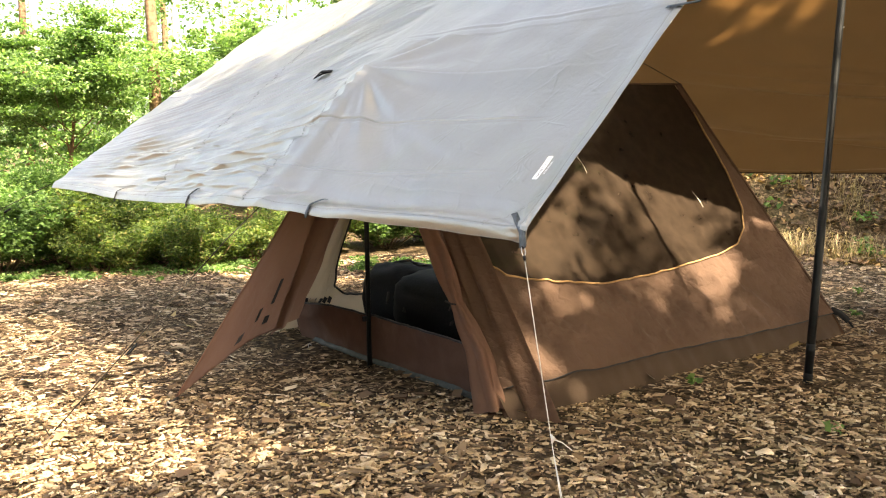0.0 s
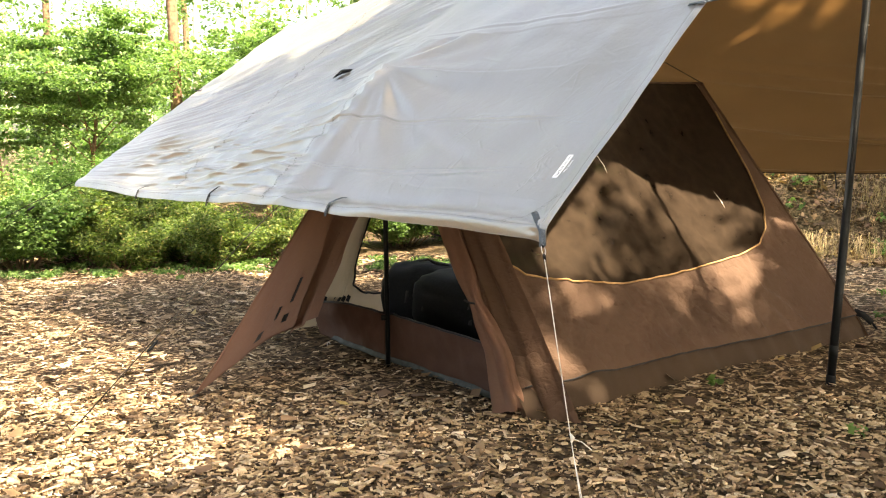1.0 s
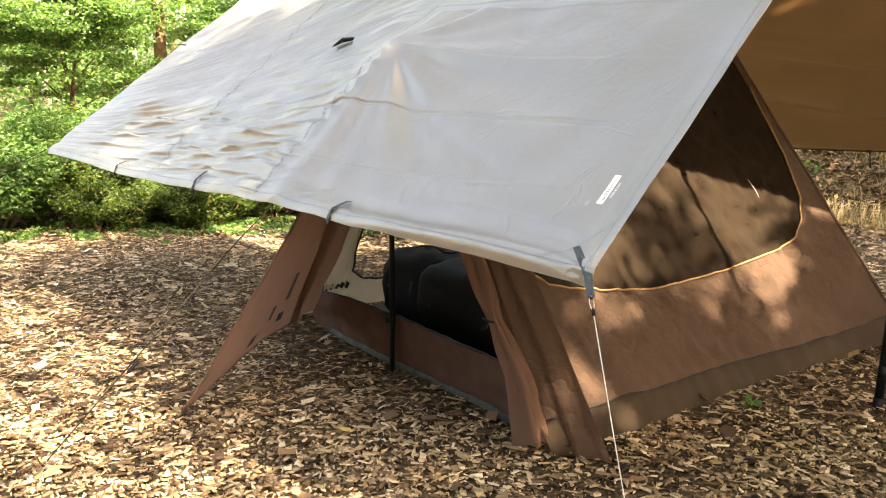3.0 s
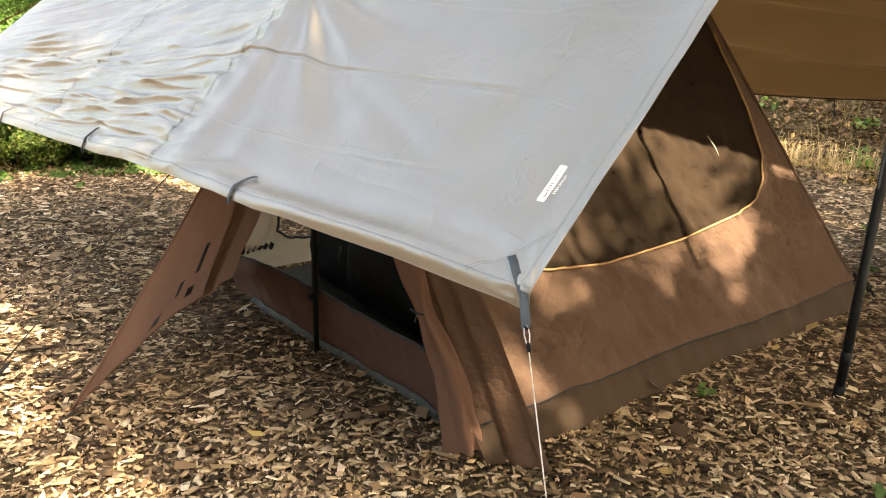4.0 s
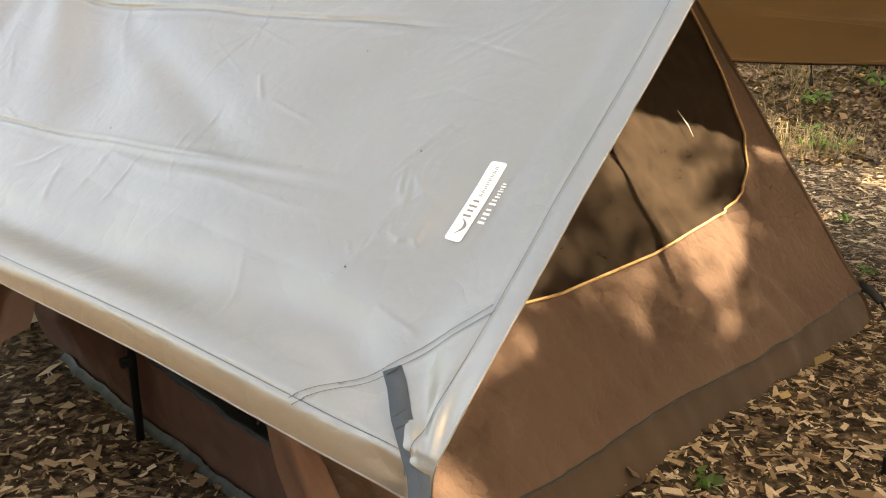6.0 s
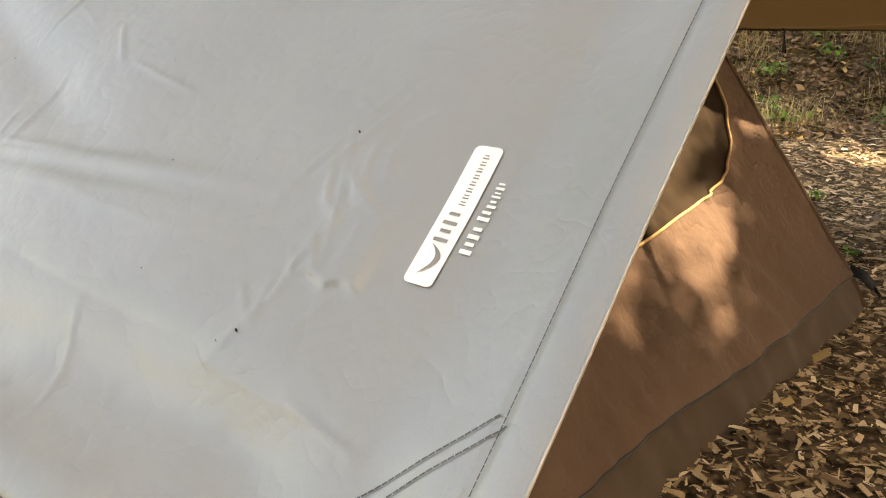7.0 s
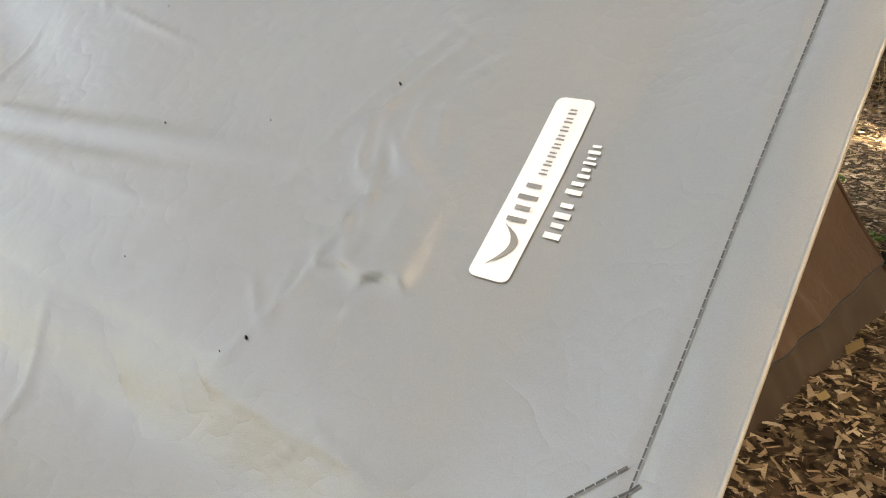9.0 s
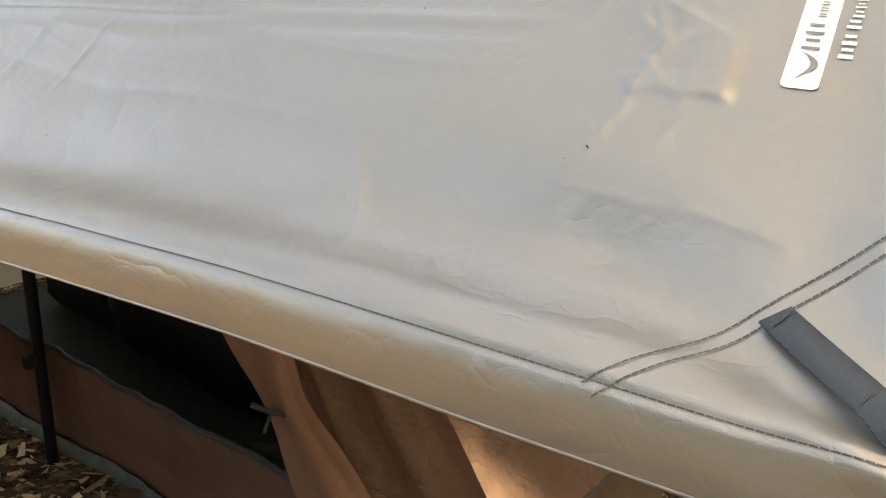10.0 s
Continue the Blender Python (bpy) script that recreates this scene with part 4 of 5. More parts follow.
def edge_loop(u, v, out_u, out_v, dark=True, hang=0.05, mat=None):
    """A sewn webbing strip running to the tarp's edge, ending in a hanging loop."""
    n = math.hypot(out_u, out_v)
    du, dv = out_u / n, out_v / n
    L = 0.115
    a, b = (Vector(tarp_at(u + du * L * f, max(v + dv * L * f, 0.014), 0.007)[0]) for f in (0, 1))
    sag = max(0.0, max((Vector(tarp_at(u + du * L * f, max(v + dv * L * f, 0.014), 0.004)[0]) - a.lerp(b, f)).dot(Vector(TN)) for f in (0.2, 0.4, 0.6, 0.8)))
    pts = [a, a.lerp(b, 0.15) + Vector(TN) * sag * 0.8, a.lerp(b, 0.5) + Vector(TN) * sag, a.lerp(b, 0.85) + Vector(TN) * sag * 0.8, b]
    way = (pts[-1] - pts[-2]).normalized()
    side = way.cross(Vector(TN)).normalized()
    ob = part_me("webbing_strip", strap_mesh(pts, 0.018, side), mat or M_WEB, TARP, "webbing strip sewn to the edge")
    s, e = pts[-1], pts[-1] + way * 0.03 + Vector((0, 0, -hang * 0.6))
    part_me("loop", strap_mesh([s, s.lerp(e, 0.4) + way * 0.012, e, s.lerp(e, 0.5) - way * 0.014, s - way * 0.01], 0.018, side), mat or M_WEB, ob, "hanging webbing loop")


edge_loop(1.317, 0.109, 0.12, -1)
edge_loop(2.55, 0.10, 0.12, -1, hang=0.06, mat=M_BWEB)
edge_loop(3.62, 0.09, 0.12, -1, hang=0.05, mat=M_BWEB)
edge_loop(0.068, 1.278, -1, 0.08, hang=0.0)
edge_loop(4.70, 1.40, 1, 0.0, hang=0.0, mat=M_BWEB)


def top_loop():
    a = Vector(tarp_at(2.29, 1.20, 0.008)[0])
    b = Vector(tarp_at(2.41, 1.13, 0.02)[0])
    side = (b - a).cross(Vector(TN)).normalized()
    ob = part_me("ridge_loop", strap_mesh([a, a.lerp(b, 0.5) + Vector(TN) * 0.022, b, a.lerp(b, 0.5) + Vector(TN) * 0.008, a], 0.026, side, 0.005), M_BLACK, TARP, "black webbing loop on the tarp's middle")
    return ob


top_loop()


def cord_line(name, label, pts, r, mat, slider=None):
    ob = thing(name, label, "guy line", "guy lines", at=tuple(pts[-1]))
    bm = bmesh.new()
    tube(bm, pts, r, 6)
    part("cord", bm, mat, ob)
    if slider is not None:
        a, b = Vector(pts[0]), Vector(pts[-1])
        c, w = a.lerp(b, slider), (b - a).normalized()
        bm = bmesh.new()
        tube(bm, [c - w * 0.035, c - w * 0.02, c + w * 0.02, c + w * 0.035], [0.003, 0.008, 0.008, 0.003], 6)
        part("tensioner", bm, M_BLACK, ob, "black line tensioner")
    e = Vector(pts[-1])
    pg = thing("tent_peg", "thin dark peg in the wood chips", "tent peg", "pegs", at=tuple(e))
    bm = bmesh.new()
    tube(bm, [e + Vector((0.03, 0.03, -0.1)), e, e + Vector((-0.012, -0.012, 0.035)), e + Vector((-0.03, -0.01, 0.03))], 0.003, 6)
    part("shaft", bm, M_DCORD, pg)
    return ob


cord_line("guy_line", "dark guy line running from the front pole to the ground", [(-0.47, 4.58, 1.46), (-1.08, 4.02, 0.80), (-1.717, 3.424, 0.01)], 0.003, M_DCORD, 0.78)
cord_line("guy_line", "dark guy line from the tarp's far corner", [tuple(TL), (-3.9, 6.3, 0.62), (-4.8, 6.3, 0.02)], 0.0028, M_DCORD, 0.2)


# ---- tan tarp ----
def tan_tarp():
    ob = thing("tan_tarp", "tan fly tarp glowing where sun shines through", "tarp", at=(2.4, 6.7, 1.05))
    nu, nv = 200, 110
    a, b = np.meshgrid(np.linspace(0, 1, nu), np.linspace(0, 1, nv), indexing="ij")
    # its upper edge falls away to the right
    xl = 1.15 + 0.38 * b
    x = xl + (7.2 - xl) * a
    b = b * np.clip(1.14 - 0.27 * (x - 1.95), 0.6, 1.25)
    y = 6.86 - 0.128 * (x - 1.2) * (1 - 0.3 * b) - 2.32 * b
    z = 1.085 - 0.03 * (x - 1.2) + 1.72 * b - 0.05 * np.sin(np.pi * b) * np.sin(np.pi * a)
    w = b * 6 + 0.5 * vnoise(a * 3, b * 2, 1)
    z = z + 0.075 * np.exp(-b / 0.26) * (1 - 2 * np.abs(vnoise(w * 3.2 + 5 * a, a * 3 + b, 4))) * sstep(0.0, 0.06, b) + 0.055 * np.sin(b * 40 + 9 * a + 2 * vnoise(a * 5, b * 3, 6)) * np.exp(-b / 0.3) * sstep(0.0, 0.06, b) + 0.02 * vnoise(a * 8, b * 5, 2)
    me = smooth(mesh_np("canopy", np.stack([x, y, z], -1).reshape(-1, 3), grid_faces(nu, nv)))
    part_me("canopy", me, M_TAN, ob)
    k = np.arange(0, nu)
    bm = bmesh.new()
    tube(bm, [(x[i, 0], y[i, 0], z[i, 0] - 0.002) for i in k], 0.005, 6)
    part("hem", bm, M_SKIRT, ob, "folded dark hem")
    i = int(np.argmin(np.abs(x[:, 0] - 2.82)))
    p = Vector((x[i, 0], y[i, 0], z[i, 0]))
    s = part_me("loop", strap_mesh([p + Vector((-0.05, -0.02, 0.03)), p + Vector((0, -0.03, 0.045)), p + Vector((0.05, -0.03, 0.01)), p + Vector((0.06, -0.04, -0.12))], 0.055, Vector((0, 0.5, 1)), 0.003), M_BLACK, ob, "black webbing tie loop")
    return ob


tan_tarp()


def tarp_pole():
    base, way = Vector((1.829, 4.131, 0.02)), Vector((0.109, 0.130, 0.985)).normalized()
    ob = thing("tarp_pole", "black steel tarp pole standing on the chips", "pole", at=tuple(base))
    bm = bmesh.new()
    tube(bm, [base, base + way * 0.9, base + way * 0.9001, base + way * 2.72], [0.021, 0.021, 0.019, 0.019], 16)
    part("tube", bm, M_POLE, ob)
    bm = bmesh.new()
    tube(bm, [base + way * -0.005, base + way * 0.05], 0.0235, 14)
    part("rubber_foot", bm, M_BLACK, ob)
    bm = bmesh.new()
    tube(bm, [base + way * 0.14, base + way * 0.2], 0.0225, 14)
    part("collar", bm, M_POLE, ob)
    bm = bmesh.new()
    tube(bm, [base + way * 1.83 + Vector((0.012, -0.012, 0)), base + way * 1.83 + Vector((0.017, -0.017, 0))], 0.004, 8)
    part("button", bm, M_METAL, ob, "small steel push button")


tarp_pole()

# ---- tent ----
D = np.array((0.797, 0.6035, 0.0)) / np.linalg.norm((0.797, 0.6035))
E_ = np.array((-D[1], D[0], 0.0))
F1 = np.array((0.285, 3.57, 0.02))
APEX = np.array((-0.43, 4.62, 1.62))
REAR = np.array((1.65, 5.98, 1.685))
LEN = 2.87
C0 = np.array((-0.43, 4.62, 0.0))


def slope(s, q, left=False):
    """A place on a sloping side: s metres back from the front edge, q from foot to ridge."""
    s, q = np.asarray(s, float), np.asarray(q, float)
    ridge = APEX + (s / LEN)[..., None] * (REAR - APEX)
    foot = F1 + s[..., None] * D + (E_ * 2.5 if left else 0)
    p = foot * (1 - q[..., None]) + ridge * q[..., None]
    out = np.cross(D, REAR - F1) if not left else -np.cross(D, REAR - (F1 + 2.5 * E_))
    out = out / np.linalg.norm(out)
    if out[2] < 0:
        out = -out
    sag = -0.05 * np.sin(np.pi * q) * np.sin(np.pi * np.clip(s / LEN, 0, 1))
    wr = 0.022 * vnoise(s * 3.2 + q * 2, q * 4.5 - s, 51) + 0.014 * (1 - 2 * np.abs(vnoise(s * 5 + q * 9, q * 9 - s * 4, 52))) + 0.010 * vnoise(s * 19, q * 21 + s * 7, 53)
    # pulled folds fanning from the front foot
    ang = np.arctan2(q * 1.9 + 0.04, s + 0.04)
    r = np.hypot(q * 1.9, s)
    wr = wr + 0.02 * np.cos(ang * 17 + 2 * vnoise(r * 3, ang * 2, 54)) * np.exp(-r / 0.75) * sstep(0.0, 0.25, r)
    wr = wr * (1 - 0.85 * sstep(LEN - 0.75, LEN - 0.2, s))
    return p + out * (sag + wr * np.sin(np.pi * np.clip(q * 0.96 + 0.02, 0, 1)) ** 0.3)[..., None]


WS = np.array((0.13, 0.16, 0.21, 0.33, 0.68, 1.10, 1.61, 2.14, 2.37, 2.53, 2.64, 2.73, 2.80))
WZ = np.array((1.20, 0.86, 0.69, 0.585, 0.525, 0.51, 0.525, 0.575, 0.62, 0.71, 0.82, 1.05, 1.5))
HEM = 0.088


def q_of(z, s):
    return np.clip((z - 0.02) / (1.60 + 0.055 * s / LEN), 0, 1)


def tent():
    ob = thing("ridge_tent", "brown cotton ridge tent with dark netting windows, front open", "tent", at=tuple(C0))
    # right side: cloth below and round the window, netting above
    s = np.unique(np.r_[np.linspace(0.0, 0.35, 46), np.linspace(0.35, 2.45, 130), np.linspace(2.45, LEN, 60)])
    qb = np.where((s >= 0.13) & (s <= 2.80), q_of(np.interp(s, WS, WZ), s), 1.0)
    k = np.linspace(0, 1, 60)
    q = HEM + (qb - HEM)[:, None] * k[None, :]
    outw = np.array((0.6035, -0.797, 0.0))
    side = slope(s[:, None] + 0 * q, q)
    # its lower hem stands off over the skirt
    side = side + (outw + np.array((0, 0, -0.8))) * ((0.026 + 0.008 * vnoise(s * 6, s * 0, 73))[:, None] * np.exp(-(q - HEM) / 0.022))[..., None]
    part_me("side_panel", smooth(mesh_np("side", side.reshape(-1, 3), grid_faces(len(s), 60))), M_TENT, ob, "brown cloth side with sun dapples")
    sw = s[(s >= 0.13) & (s <= 2.80)]
    q0 = q_of(np.interp(sw, WS, WZ), sw)
    k = np.linspace(0, 1, 40)
    q = q0[:, None] + (1.0 - q0)[:, None] * k[None, :]
    part_me("netting_window", smooth(mesh_np("net", (slope(sw[:, None] + 0 * q, q) - np.array((0, 0, 0.004))).reshape(-1, 3), grid_faces(len(sw), 40))), M_NET, ob, "large dark netting window")
    # ochre binding along the window's lower edge
    st = np.linspace(0.14, 2.795, 260)
    zt = np.interp(st, WS, WZ)
    P = slope(st, q_of(zt, st))
    bm = bmesh.new()
    tube(bm, [tuple(p + np.array((0.004, -0.006, 0.004))) for p in P], 0.005, 8)
    part("binding", bm, M_TRIM, ob, "ochre cloth binding round the window")
    # dangling toggles in the netting
    for a, b in ((2.25, 0.75), (1.35, 0.98)):
        p = Vector(slope(np.array(a), q_of(b + 0.2, a))) + Vector((0.01, -0.012, 0.01))
        w = Vector(slope(np.array(a), q_of(b, a))) + Vector((0.012, -0.014, 0.01)) - p
        bm = bmesh.new()
        tube(bm, [p, p + w * 0.3 + Vector((0.006, 0, 0)), p + w * 0.5], 0.0012, 6)
        part("toggle", bm, M_CORD, ob, "pale cord toggle")
    # skirt lying out along the ground
    s = np.linspace(-0.02, LEN + 0.04, 120)
    k = np.linspace(0, 1, 14)
    S, K = np.meshgrid(s, k, indexing="ij")
    top = slope(S, 0 * S + HEM + 0.012)
    p = top + outw * ((0.125 - 0.03 * S / LEN) * K - 0.035 * np.exp(-K / 0.15) + 0.012 * K * vnoise(S * 9, K * 2, 71))[..., None]
    p[..., 2] = top[..., 2] * (1 - K) + 0.014 * K + 0.012 * np.sin(np.pi * K) * vnoise(S * 7 + K, K * 2, 72)
    part_me("skirt", smooth(mesh_np("skirt", p.reshape(-1, 3), grid_faces(120, 14))), M_SKIRT, ob, "darker mud skirt reaching the ground")
    # dark tube added under the hem edge in place of its shadow line
    bm = bmesh.new()
    tube(bm, [tuple(v) for v in side[4:-2:2, 0] + np.array((0.0, 0.0, -0.004))], 0.0045, 6)
    part("hem_shadow_line", bm, M_DARKTRIM, ob, "dark line put in for the shadow under the side's hem seam")
    # rear corner tag
    c = Vector(slope(np.array(LEN), np.array(HEM)))
    part_me("corner_tag", strap_mesh([c, c + Vector((0.05, -0.02, -0.02)), c + Vector((0.10, -0.035, -0.07))], 0.045, Vector((0.3, 0.6, 1)), 0.004), M_BLACK, ob, "black webbing corner tag")
    bm = bmesh.new()
    tube(bm, [c + Vector((0.10, -0.035, -0.07)), c + Vector((0.13, -0.04, -0.11))], 0.007, 7)
    part("peg_loop", bm, M_BLACK, ob)
    # ridge seam and rear edge binding
    bm = bmesh.new()
    tube(bm, [tuple(APEX), tuple((APEX + REAR) / 2 - np.array((0, 0, 0.015))), tuple(REAR)], 0.008, 8)
    part("ridge_seam", bm, M_TENT, ob)
    bm = bmesh.new()
    qq = np.linspace(HEM, 1, 40)
    tube(bm, [tuple(v) for v in slope(0 * qq + LEN - 0.01, qq)], 0.010, 8)
    part("rear_seam", bm, M_TENT, ob)
    # rear wall
    fl = slope(np.array(LEN), np.array(0.0), True)
    fr = slope(np.array(LEN), np.array(0.0))
    K, J = np.meshgrid(np.linspace(0, 1, 24), np.linspace(0, 1, 24), indexing="ij")
    base = fr[None, None] * (1 - J[..., None]) + fl[None, None] * J[..., None]
    rear = base * (1 - K[..., None]) + REAR * K[..., None] + (D * 0.02)[None, None] * vnoise(K * 6, J * 6, 9)[..., None]
    part_me("rear_panel", smooth(mesh_np("rear", rear.reshape(-1, 3), grid_faces(24, 24))), M_TENT, ob)
    # left side, seen from within: daylight through it is put into its pale colour; with an open netting window
    s = np.unique(np.r_[np.linspace(0.0, 0.6, 40), np.linspace(0.6, LEN, 60)])
    zb = np.interp(s, (0.26, 0.30, 0.36, 0.5, 1.0, 2.3, 2.5, 2.6), (1.25, 0.5, 0.32, 0.235, 0.22, 0.26, 0.4, 1.2))
    inside = (s >= 0.26) & (s <= 2.6)
    qb = np.where(inside, q_of(zb, s), 1.0)
    q = qb[:, None] * np.linspace(0, 1, 24)[None]
    part_me("side_panel", smooth(mesh_np("side2", slope(s[:, None] + 0 * q, q, True).reshape(-1, 3), grid_faces(len(s), 24))), M_CREAM, ob, "side panel seen from within, daylight put into its pale colour")
    sw = s[inside]
    q0 = qb[inside]
    q = q0[:, None] + (1 - q0)[:, None] * np.linspace(0, 1, 20)[None]
    part_me("netting_window", smooth(mesh_np("net2", slope(sw[:, None] + 0 * q, q, True).reshape(-1, 3), grid_faces(len(sw), 20))), M_NET2, ob, "thin netting window")
    bm = bmesh.new()
    tube(bm, [tuple(v) for v in slope(sw, q0, True)], 0.008, 6)
    part("binding", bm, M_DARKTRIM, ob, "black binding round the window")
    # bars of dark print on the left side, showing through
    for i in range(9):
        a = slope(np.array(0.05 + i * 0.036), q_of(0.20 + 0.002 * i, 0.2), True)
        e = slope(np.array(0.05 + i * 0.036 + 0.027), q_of(0.20, 0.2), True)
        t = slope(np.array(0.05 + i * 0.036), q_of(0.262, 0.2), True)
        n = np.array((0.5, -0.6, -0.4)) * 0.006
        V = np.array([a, e, e + t - a, t]) + n
        part_me("print_bar", mesh_np("bar", V, [(0, 1, 2, 3)]), M_DARKTRIM, ob)
    # low front wall with bound edge
    e0, e1 = -1.02, 1.0
    ee = np.linspace(e0, e1, 70)
    zz = np.linspace(0, 1, 16)
    EE, ZZ = np.meshgrid(ee, zz, indexing="ij")
    top = 0.275 + 0.02 * np.cos((EE + 0.1) * 1.5) - 0.03 * sstep(0.5, 1.0, EE)
    p = C0 + EE[..., None] * E_ + (D * 0.04)[None, None] * (1 - ZZ[..., None]) + D * (0.012 * vnoise(EE * 7, ZZ * 3, 81) + 0.006 * vnoise(EE * 18, ZZ * 6, 82))[..., None]
    p[..., 2] = 0.01 + (top - 0.01) * ZZ
    part_me("front_wall", smooth(mesh_np("front", p.reshape(-1, 3), grid_faces(70, 16))), M_WALL, ob, "low brown cloth wall across the doorway")
    bm = bmesh.new()
    tube(bm, [tuple(v) for v in p[:, -1]], 0.007, 7)
    part("zip", bm, M_DARKTRIM, ob, "black zip along the low wall")
    V = np.stack([p[:, 0] + np.array((0, 0, 0.0)), p[:, 0] - D * 0.04 + np.array((0, 0, 0.010)), p[:, 0] - D * 0.016 + np.array((0, 0, 0.032))], 1)
    part_me("groundsheet_edge", smooth(mesh_np("sheet", V[:62].reshape(-1, 3), grid_faces(62, 3))), M_SHEET, ob, "grey groundsheet edge")
    # groundsheet
    a, b = np.meshgrid(np.linspace(0, 1, 30), np.linspace(0, 1, 30), indexing="ij")
    g = C0 + E_ * (-1.1 + 2.2 * a)[..., None] + D * (0.06 + 2.7 * b)[..., None]
    g[..., 2] = 0.05 + 0.008 * vnoise(a * 8, b * 8, 3)
    part_me("groundsheet", smooth(mesh_np("floor", g.reshape(-1, 3), grid_faces(30, 30))), M_SHEET, ob)
    # front pole
    bm = bmesh.new()
    tube(bm, [C0 + D * -0.03 + np.array((0, 0, 0.0)), C0 + D * -0.03 + np.array((0, 0, 1.66))], 0.014, 12)
    pole = part("front_pole", bm, M_POLE, ob, "black front pole")
    bm = bmesh.new()
    box(bm, (0.035, 0.02, 0.03), pose(*(C0 - D * 0.05 + np.array((0, 0, 0.285))), 0, 0, 37), 0.003)
    part("buckle", bm, M_BLACK, pole)
    return ob


TENT = tent()
cord_line("guy_line", "thin dark guy line from the tent's rear peak", [tuple(REAR), (2.4, 6.5, 0.82), (3.14, 7.0, 0.01)], 0.0025, M_DCORD)
cord_line("guy_line", "dark cord running from the tent's rear peak over the tarp", [(0.2, 4.9, 2.25), tuple(REAR), (2.55, 7.05, 0.02)], 0.003, M_DCORD)


def pleated(name, top, foot, n_u, n_v, depth, waves, seed, mat, label, gather=0.5, out=None):
    """Hanging pleated cloth between a line above and a line below: each a pair of ends."""
    t0, t1 = (np.array(v, float) for v in top)
    f0, f1 = (np.array(v, float) for v in foot)
    U, V = np.meshgrid(np.linspace(0, 1, n_u), np.linspace(0, 1, n_v), indexing="ij")
    p = (t0 + (t1 - t0) * U[..., None]) * (1 - V[..., None]) + (f0 + (f1 - f0) * U[..., None]) * V[..., None]
    o = -D if out is None else np.array(out, float)
    ph = 1.2 * vnoise(V * 3, U * 2, seed)
    h = depth * (np.sin(U * waves * 2 * np.pi + ph) * (gather + (1 - gather) * V) + 0.6 * vnoise(U * waves * 2.3, V * 4, seed + 1) + 0.25 * vnoise(U * waves * 6, V * 12, seed + 2))
    p = p + o * h[..., None]
    ob = part_me(name, smooth(mesh_np(name, p.reshape(-1, 3), grid_faces(n_u, n_v))), mat, TENT, label)
    return ob


def at_front(e, z, out=0.0):
    return C0 + E_ * e - D * out + np.array((0, 0, z))


# right door half, drawn aside and tied: an inner roll and outer folds beside the front edge
def door_roll():
    """The gathered door: a flattened, folded roll hanging from the ridge to the foot."""
    n, m = 110, 56
    V, A = np.meshgrid(np.linspace(0, 1, n), np.linspace(0, 2 * np.pi, m, endpoint=False), indexing="ij")
    z = 1.15 - 1.12 * V
    e = np.interp(z, (0.0, 0.08, 0.3, 0.5, 0.83, 1.15), (-1.15, -1.135, -1.06, -0.905, -0.685, -0.47))
    waist = np.exp(-((z - 0.5) / 0.07) ** 2)
    wide = 0.052 + 0.028 * sstep(0.4, 0.0, z) + 0.016 * sstep(0.55, 0.8, z) - 0.022 * waist
    deep = 0.03 + 0.015 * V - 0.012 * waist
    fold = 1 + 0.26 * np.cos(A * 4 + 3 * V + 1.5 * vnoise(V * 5, A * 0.6, 93)) + 0.12 * vnoise(V * 16, A * 2.2, 94) * np.sin(A / 2)
    p = C0 + E_ * (e + wide * fold * np.cos(A))[..., None] - D * (0.085 + deep * fold * np.sin(A))[..., None]
    p[..., 2] += z - 0.03 * np.cos(A) * V ** 3
    i = np.arange(n * m).reshape(n, m)
    F = np.stack([i[:-1], np.roll(i, -1, 1)[:-1], np.roll(i, -1, 1)[1:], i[1:]], -1).reshape(-1, 4)
    part_me("door_roll", smooth(mesh_np("roll", p.reshape(-1, 3), F)), M_FLAP, TENT, "brown door cloth gathered and tied aside")


door_roll()
pleated("door_flap", (at_front(-0.585, 1.05, 0.03), at_front(-0.72, 1.07, -0.06)), (at_front(-1.205, 0.005, 0.05), at_front(-1.43, 0.01, -0.10)), 120, 90, 0.011, 2.3, 95, M_TENT, "folded door edge hanging beside the tent's side", 0.7)


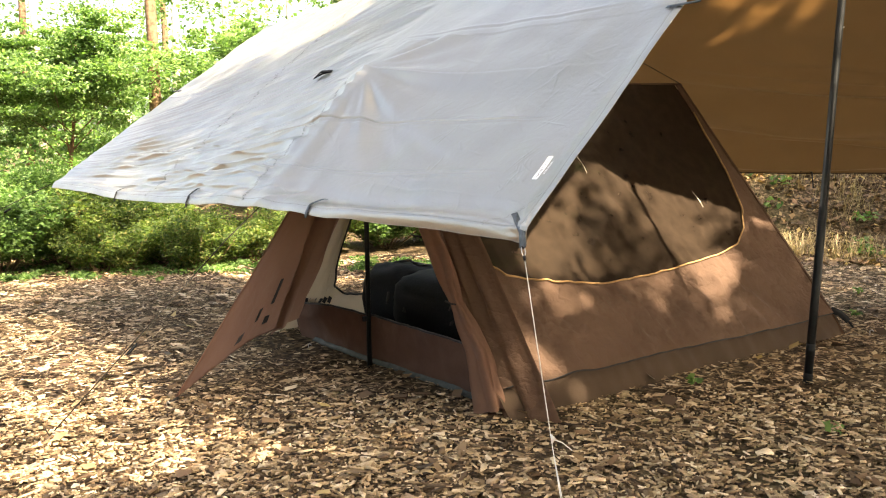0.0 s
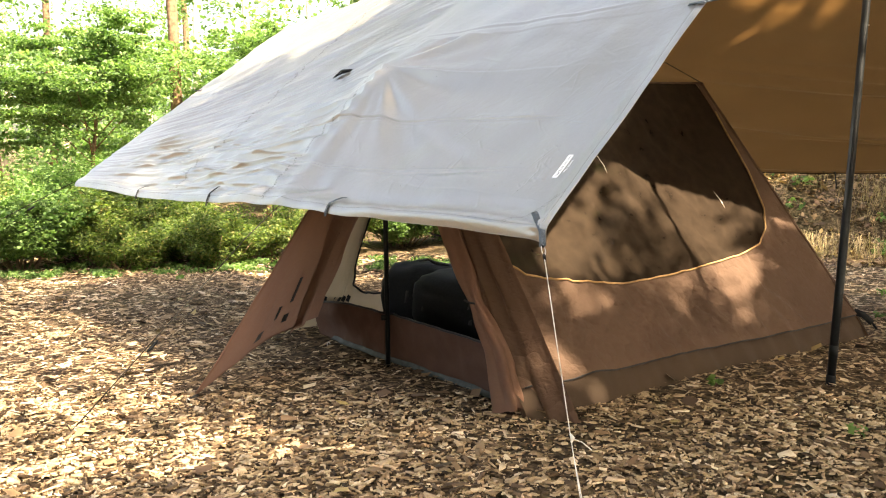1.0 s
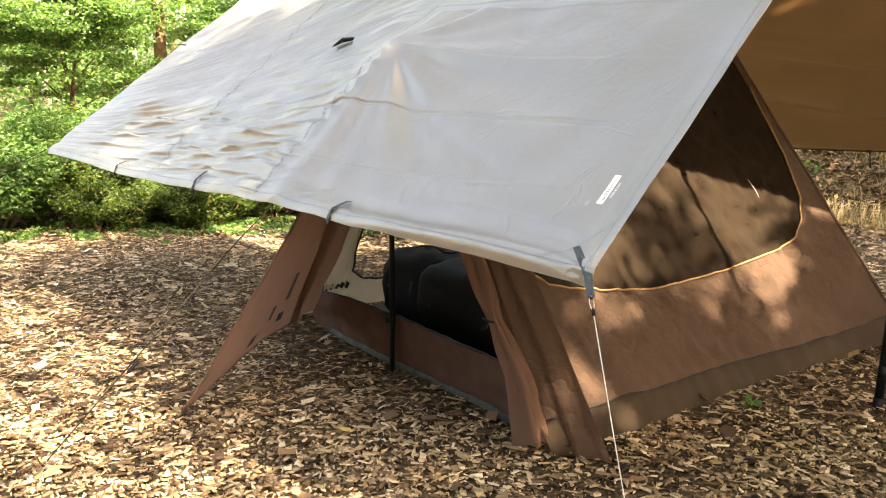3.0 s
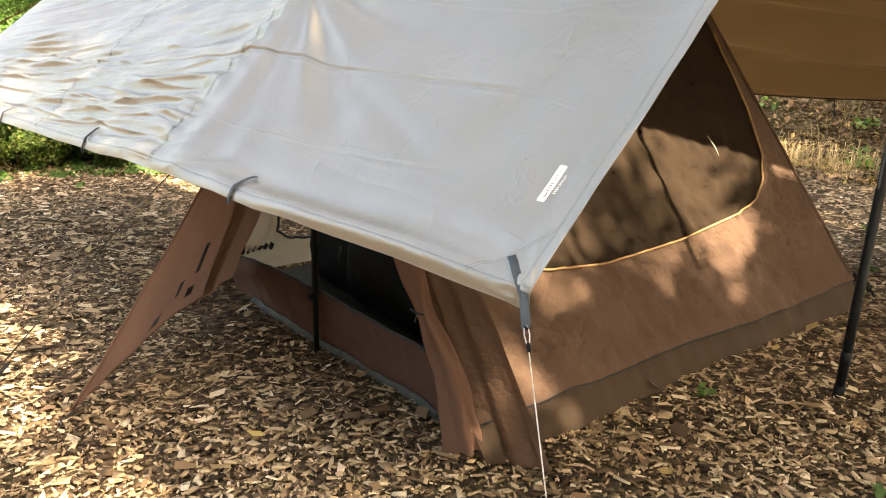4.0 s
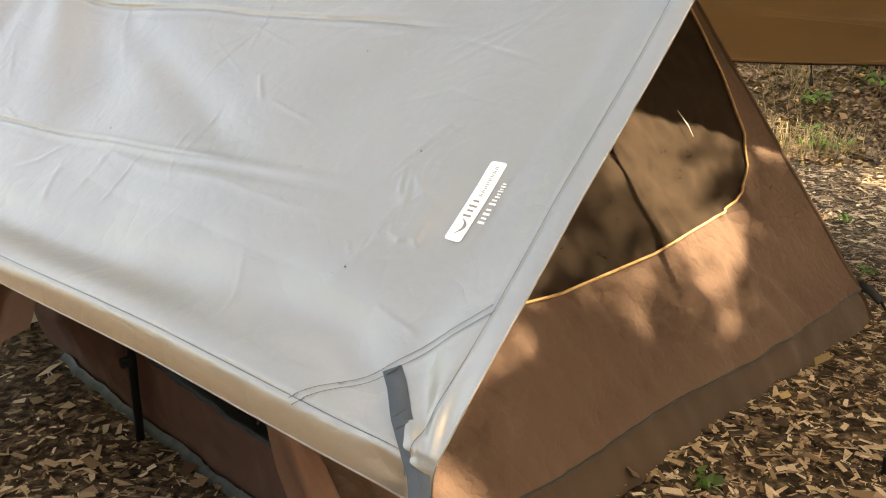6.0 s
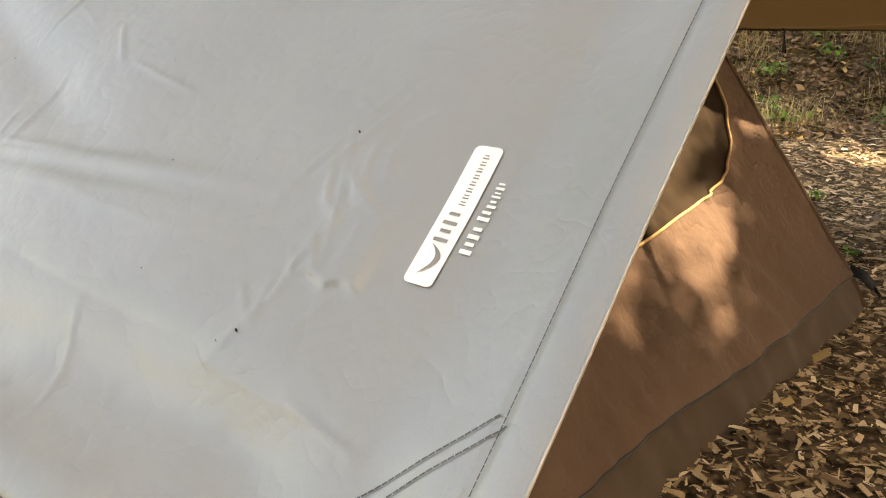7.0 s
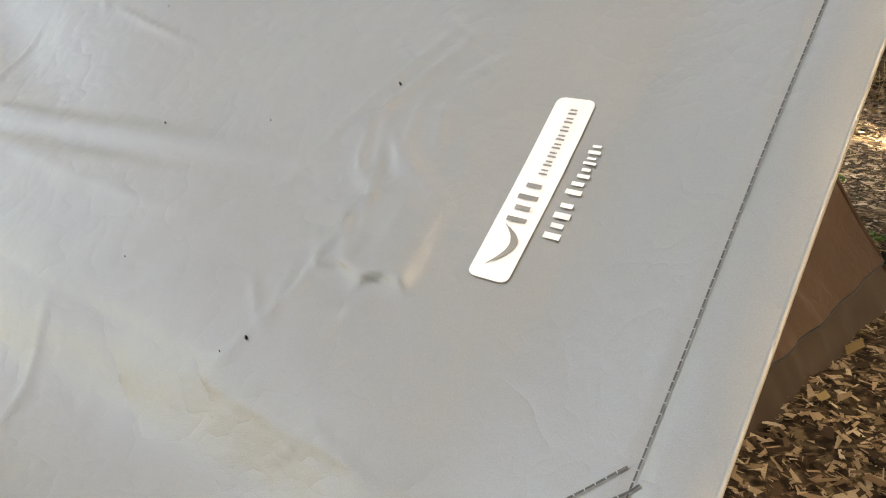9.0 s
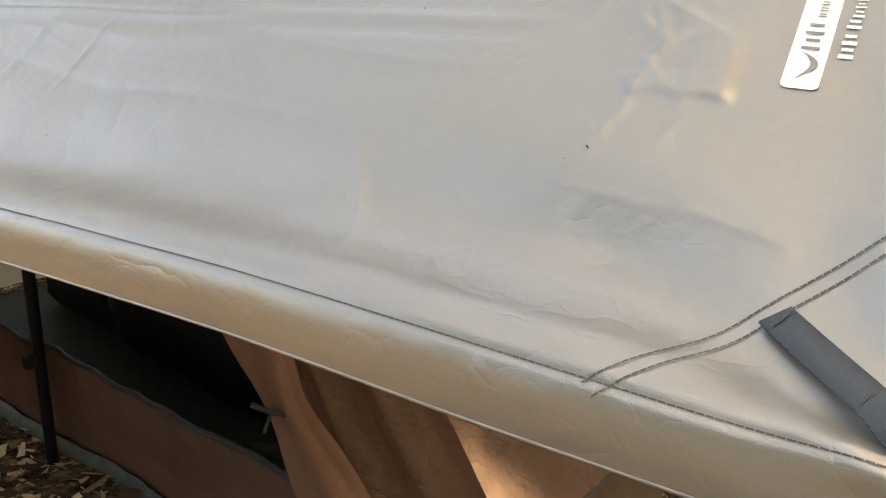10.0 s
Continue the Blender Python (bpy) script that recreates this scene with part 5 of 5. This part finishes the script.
def left_flap():
    """The left door half, pegged out to the front, with a second fold hanging behind it."""
    tip = np.array((-1.334, 3.949, 0.02))
    n, m = 70, 60
    U, V = np.meshgrid(np.linspace(0, 1, n), np.linspace(0, 1, m), indexing="ij")
    top = np.array((-0.46, 4.64, 1.58))
    mid = np.array((-0.885, 4.52, 0.864))
    outer = np.where(V[..., None] < 0.5, top + (mid - top) * (V[..., None] * 2), mid + (tip - mid) * (V[..., None] * 2 - 1))
    inner_foot = np.array((-1.03, 4.98, 0.17))
    inner_top = np.array((-0.46, 4.70, 1.58))
    inner = inner_top + (inner_foot - inner_top) * V[..., None]
    p = outer * (1 - U[..., None]) + inner * U[..., None]
    p[..., 2] += 0.05 * np.sin(np.pi * U) * V ** 4
    nrm = np.array((-0.85, 0.2, 0.3))
    p = p + nrm * (0.03 * np.sin(np.pi * U) * np.sin(np.pi * V) + 0.012 * np.sin(U * 9 + 2 * V) * V * U + 0.010 * vnoise(U * 5, V * 4, 61) + 0.004 * vnoise(U * 14, V * 12, 62))[..., None]
    fl = part_me("door_flap", smooth(mesh_np("flap", p.reshape(-1, 3), grid_faces(n, m))), M_FLAP, TENT, "door flap pegged out to the front")
    bm = bmesh.new()
    tube(bm, [tuple(v) for v in p[0, :]], 0.006, 7)
    tube(bm, [tuple(v) for v in p[:, -1]], 0.004, 7)
    part("hem", bm, M_FLAP, fl)
    # dark printed bars near its lower edge
    for i, (a, b, c, d) in enumerate(((0.70, 0.76, 0.76, 0.88), (0.71, 0.78, 0.90, 0.95), (0.58, 0.64, 0.85, 0.93), (0.42, 0.50, 0.92, 0.97))):
        ia, ib, ja, jb = int(a * n), int(b * n), int(c * m), int(d * m)
        q = p[ia:ib, ja:jb] + np.array((0.005, -0.003, 0.0))
        part_me("print_bar", smooth(mesh_np("bar", q.reshape(-1, 3), grid_faces(ib - ia, jb - ja))), M_DARKTRIM, fl)
    bm = bmesh.new()
    tube(bm, [tuple(tip), tuple(tip + np.array((-0.03, -0.08, -0.01)))], 0.008, 7)
    part("peg_loop", bm, M_DCORD, fl)
    pleated("door_flap", ((-0.48, 4.70, 1.5), (-0.43, 4.66, 1.24)), ((-1.08, 4.88, 0.13), (-0.955, 5.24, 0.19)), 60, 60, 0.026, 2.2, 98, M_FLAP, "second fold of the pegged-out flap", 0.6, out=(-0.6, -0.6, 0))


left_flap()


def tie(e, z):
    c = Vector(at_front(e, z, 0.12))
    bm = bmesh.new()
    tube(bm, [c + Vector((-0.03, 0.01, 0.012)), c, c + Vector((0.035, -0.01, -0.004))], 0.005, 6)
    tube(bm, [c, c + Vector((-0.012, -0.01, -0.03))], 0.003, 6)
    part("door_tie", bm, M_DARKTRIM, TENT, "dark tie round the drawn door")


tie(-0.905, 0.5)
tie(-0.62, 0.80)


def bag(name, label, centre, size, turn, seed, mat):
    """A soft lumpy bag."""
    ob = thing(name, label, "bag", at=centre)
    bm = bmesh.new()
    bmesh.ops.create_icosphere(bm, subdivisions=4, radius=1)
    for v in bm.verts:
        c = v.co
        c = Vector([math.copysign(abs(k) ** 0.62, k) for k in c])
        f = 1 + 0.09 * noise.noise(c * 2.2 + Vector((seed, 0, 0))) + 0.04 * noise.noise(c * 6 + Vector((0, seed, 0)))
        v.co = Vector((c.x * size[0] / 2, c.y * size[1] / 2, c.z * size[2] / 2)) * f
    bmesh.ops.transform(bm, matrix=pose(*centre, 0, 0, turn), verts=bm.verts)
    part("body", bm, mat, ob)
    m = pose(*centre, 0, 0, turn)
    for dx in (-0.2, 0.2):
        pts = [m @ Vector((dx * size[0], size[1] * 0.5 * math.cos(a), size[2] * 0.5 * math.sin(a) * 1.02)) for a in (k * math.pi / 10 for k in range(11))]
        part_me("strap", strap_mesh(pts, 0.03, m.to_3x3() @ Vector((1, 0, 0)), 0.004), M_BWEB, ob)
    bm = bmesh.new()
    tube(bm, [m @ Vector((-0.2 * size[0], 0, size[2] * 0.5)), m @ Vector((-0.05, 0.02, size[2] * 0.5 + 0.03)), m @ Vector((0.2 * size[0], 0, size[2] * 0.5))], 0.009, 7)
    part("handle", bm, M_BWEB, ob)
    return ob


c = C0 + E_ * 0.62 + D * 0.66
bag("duffel_bag", "black duffel bag lying inside the tent", (c[0], c[1], 0.25), (0.62, 0.5, 0.46), 127, 3, M_BLACK)
c = C0 + E_ * -0.1 + D * 0.74
bag("bedroll", "dark bedroll laid across the tent floor", (c[0], c[1], 0.25), (1.3, 0.85, 0.47), 124, 7, M_BLACK)
c = C0 + E_ * -0.25 + D * 1.75
bag("bedroll", "dark stuffed sack at the back of the tent", (c[0], c[1], 0.2), (1.2, 1.0, 0.38), 30, 9, M_BLACK)


def tent_pegs():
    for x, y in ((0.403, 3.605), (2.75, 5.36), (-1.36, 3.86), (-0.89, 5.1)):
        ob = thing("tent_peg", "bright steel peg driven in at the tent's edge", "tent peg", "pegs", at=(x, y, 0.02))
        bm = bmesh.new()
        tube(bm, [(x, y, -0.1), (x, y, 0.025), (x + 0.01, y - 0.01, 0.034), (x + 0.02, y - 0.012, 0.022)], 0.003, 7)
        part("shaft", bm, M_METAL, ob)


tent_pegs()


def weeds_near():
    rng = np.random.RandomState(8)
    for i, (x, y) in enumerate(((1.252, 4.13), (1.62, 3.35), (2.9, 5.9), (3.4, 6.9), (-2.86, 8.0))):
        ob = thing("seedling", "small green seedling growing through the wood chips", "plant", "seedlings", at=(x, y, 0))
        cs = [(x, y, 0.045)]
        V, F = leaf_cloud(cs, [(0.05, 0.05, 0.02)], 14, 0.042, 900 + i, -0.2, 1.4)
        part_me("leaves", mesh_np("leaves", V, F), M_LEAF, ob)
        bm = bmesh.new()
        tube(bm, [(x, y, -0.01), (x + 0.004, y, 0.04)], 0.002, 5)
        part("stem", bm, M_TWIG, ob)


weeds_near()
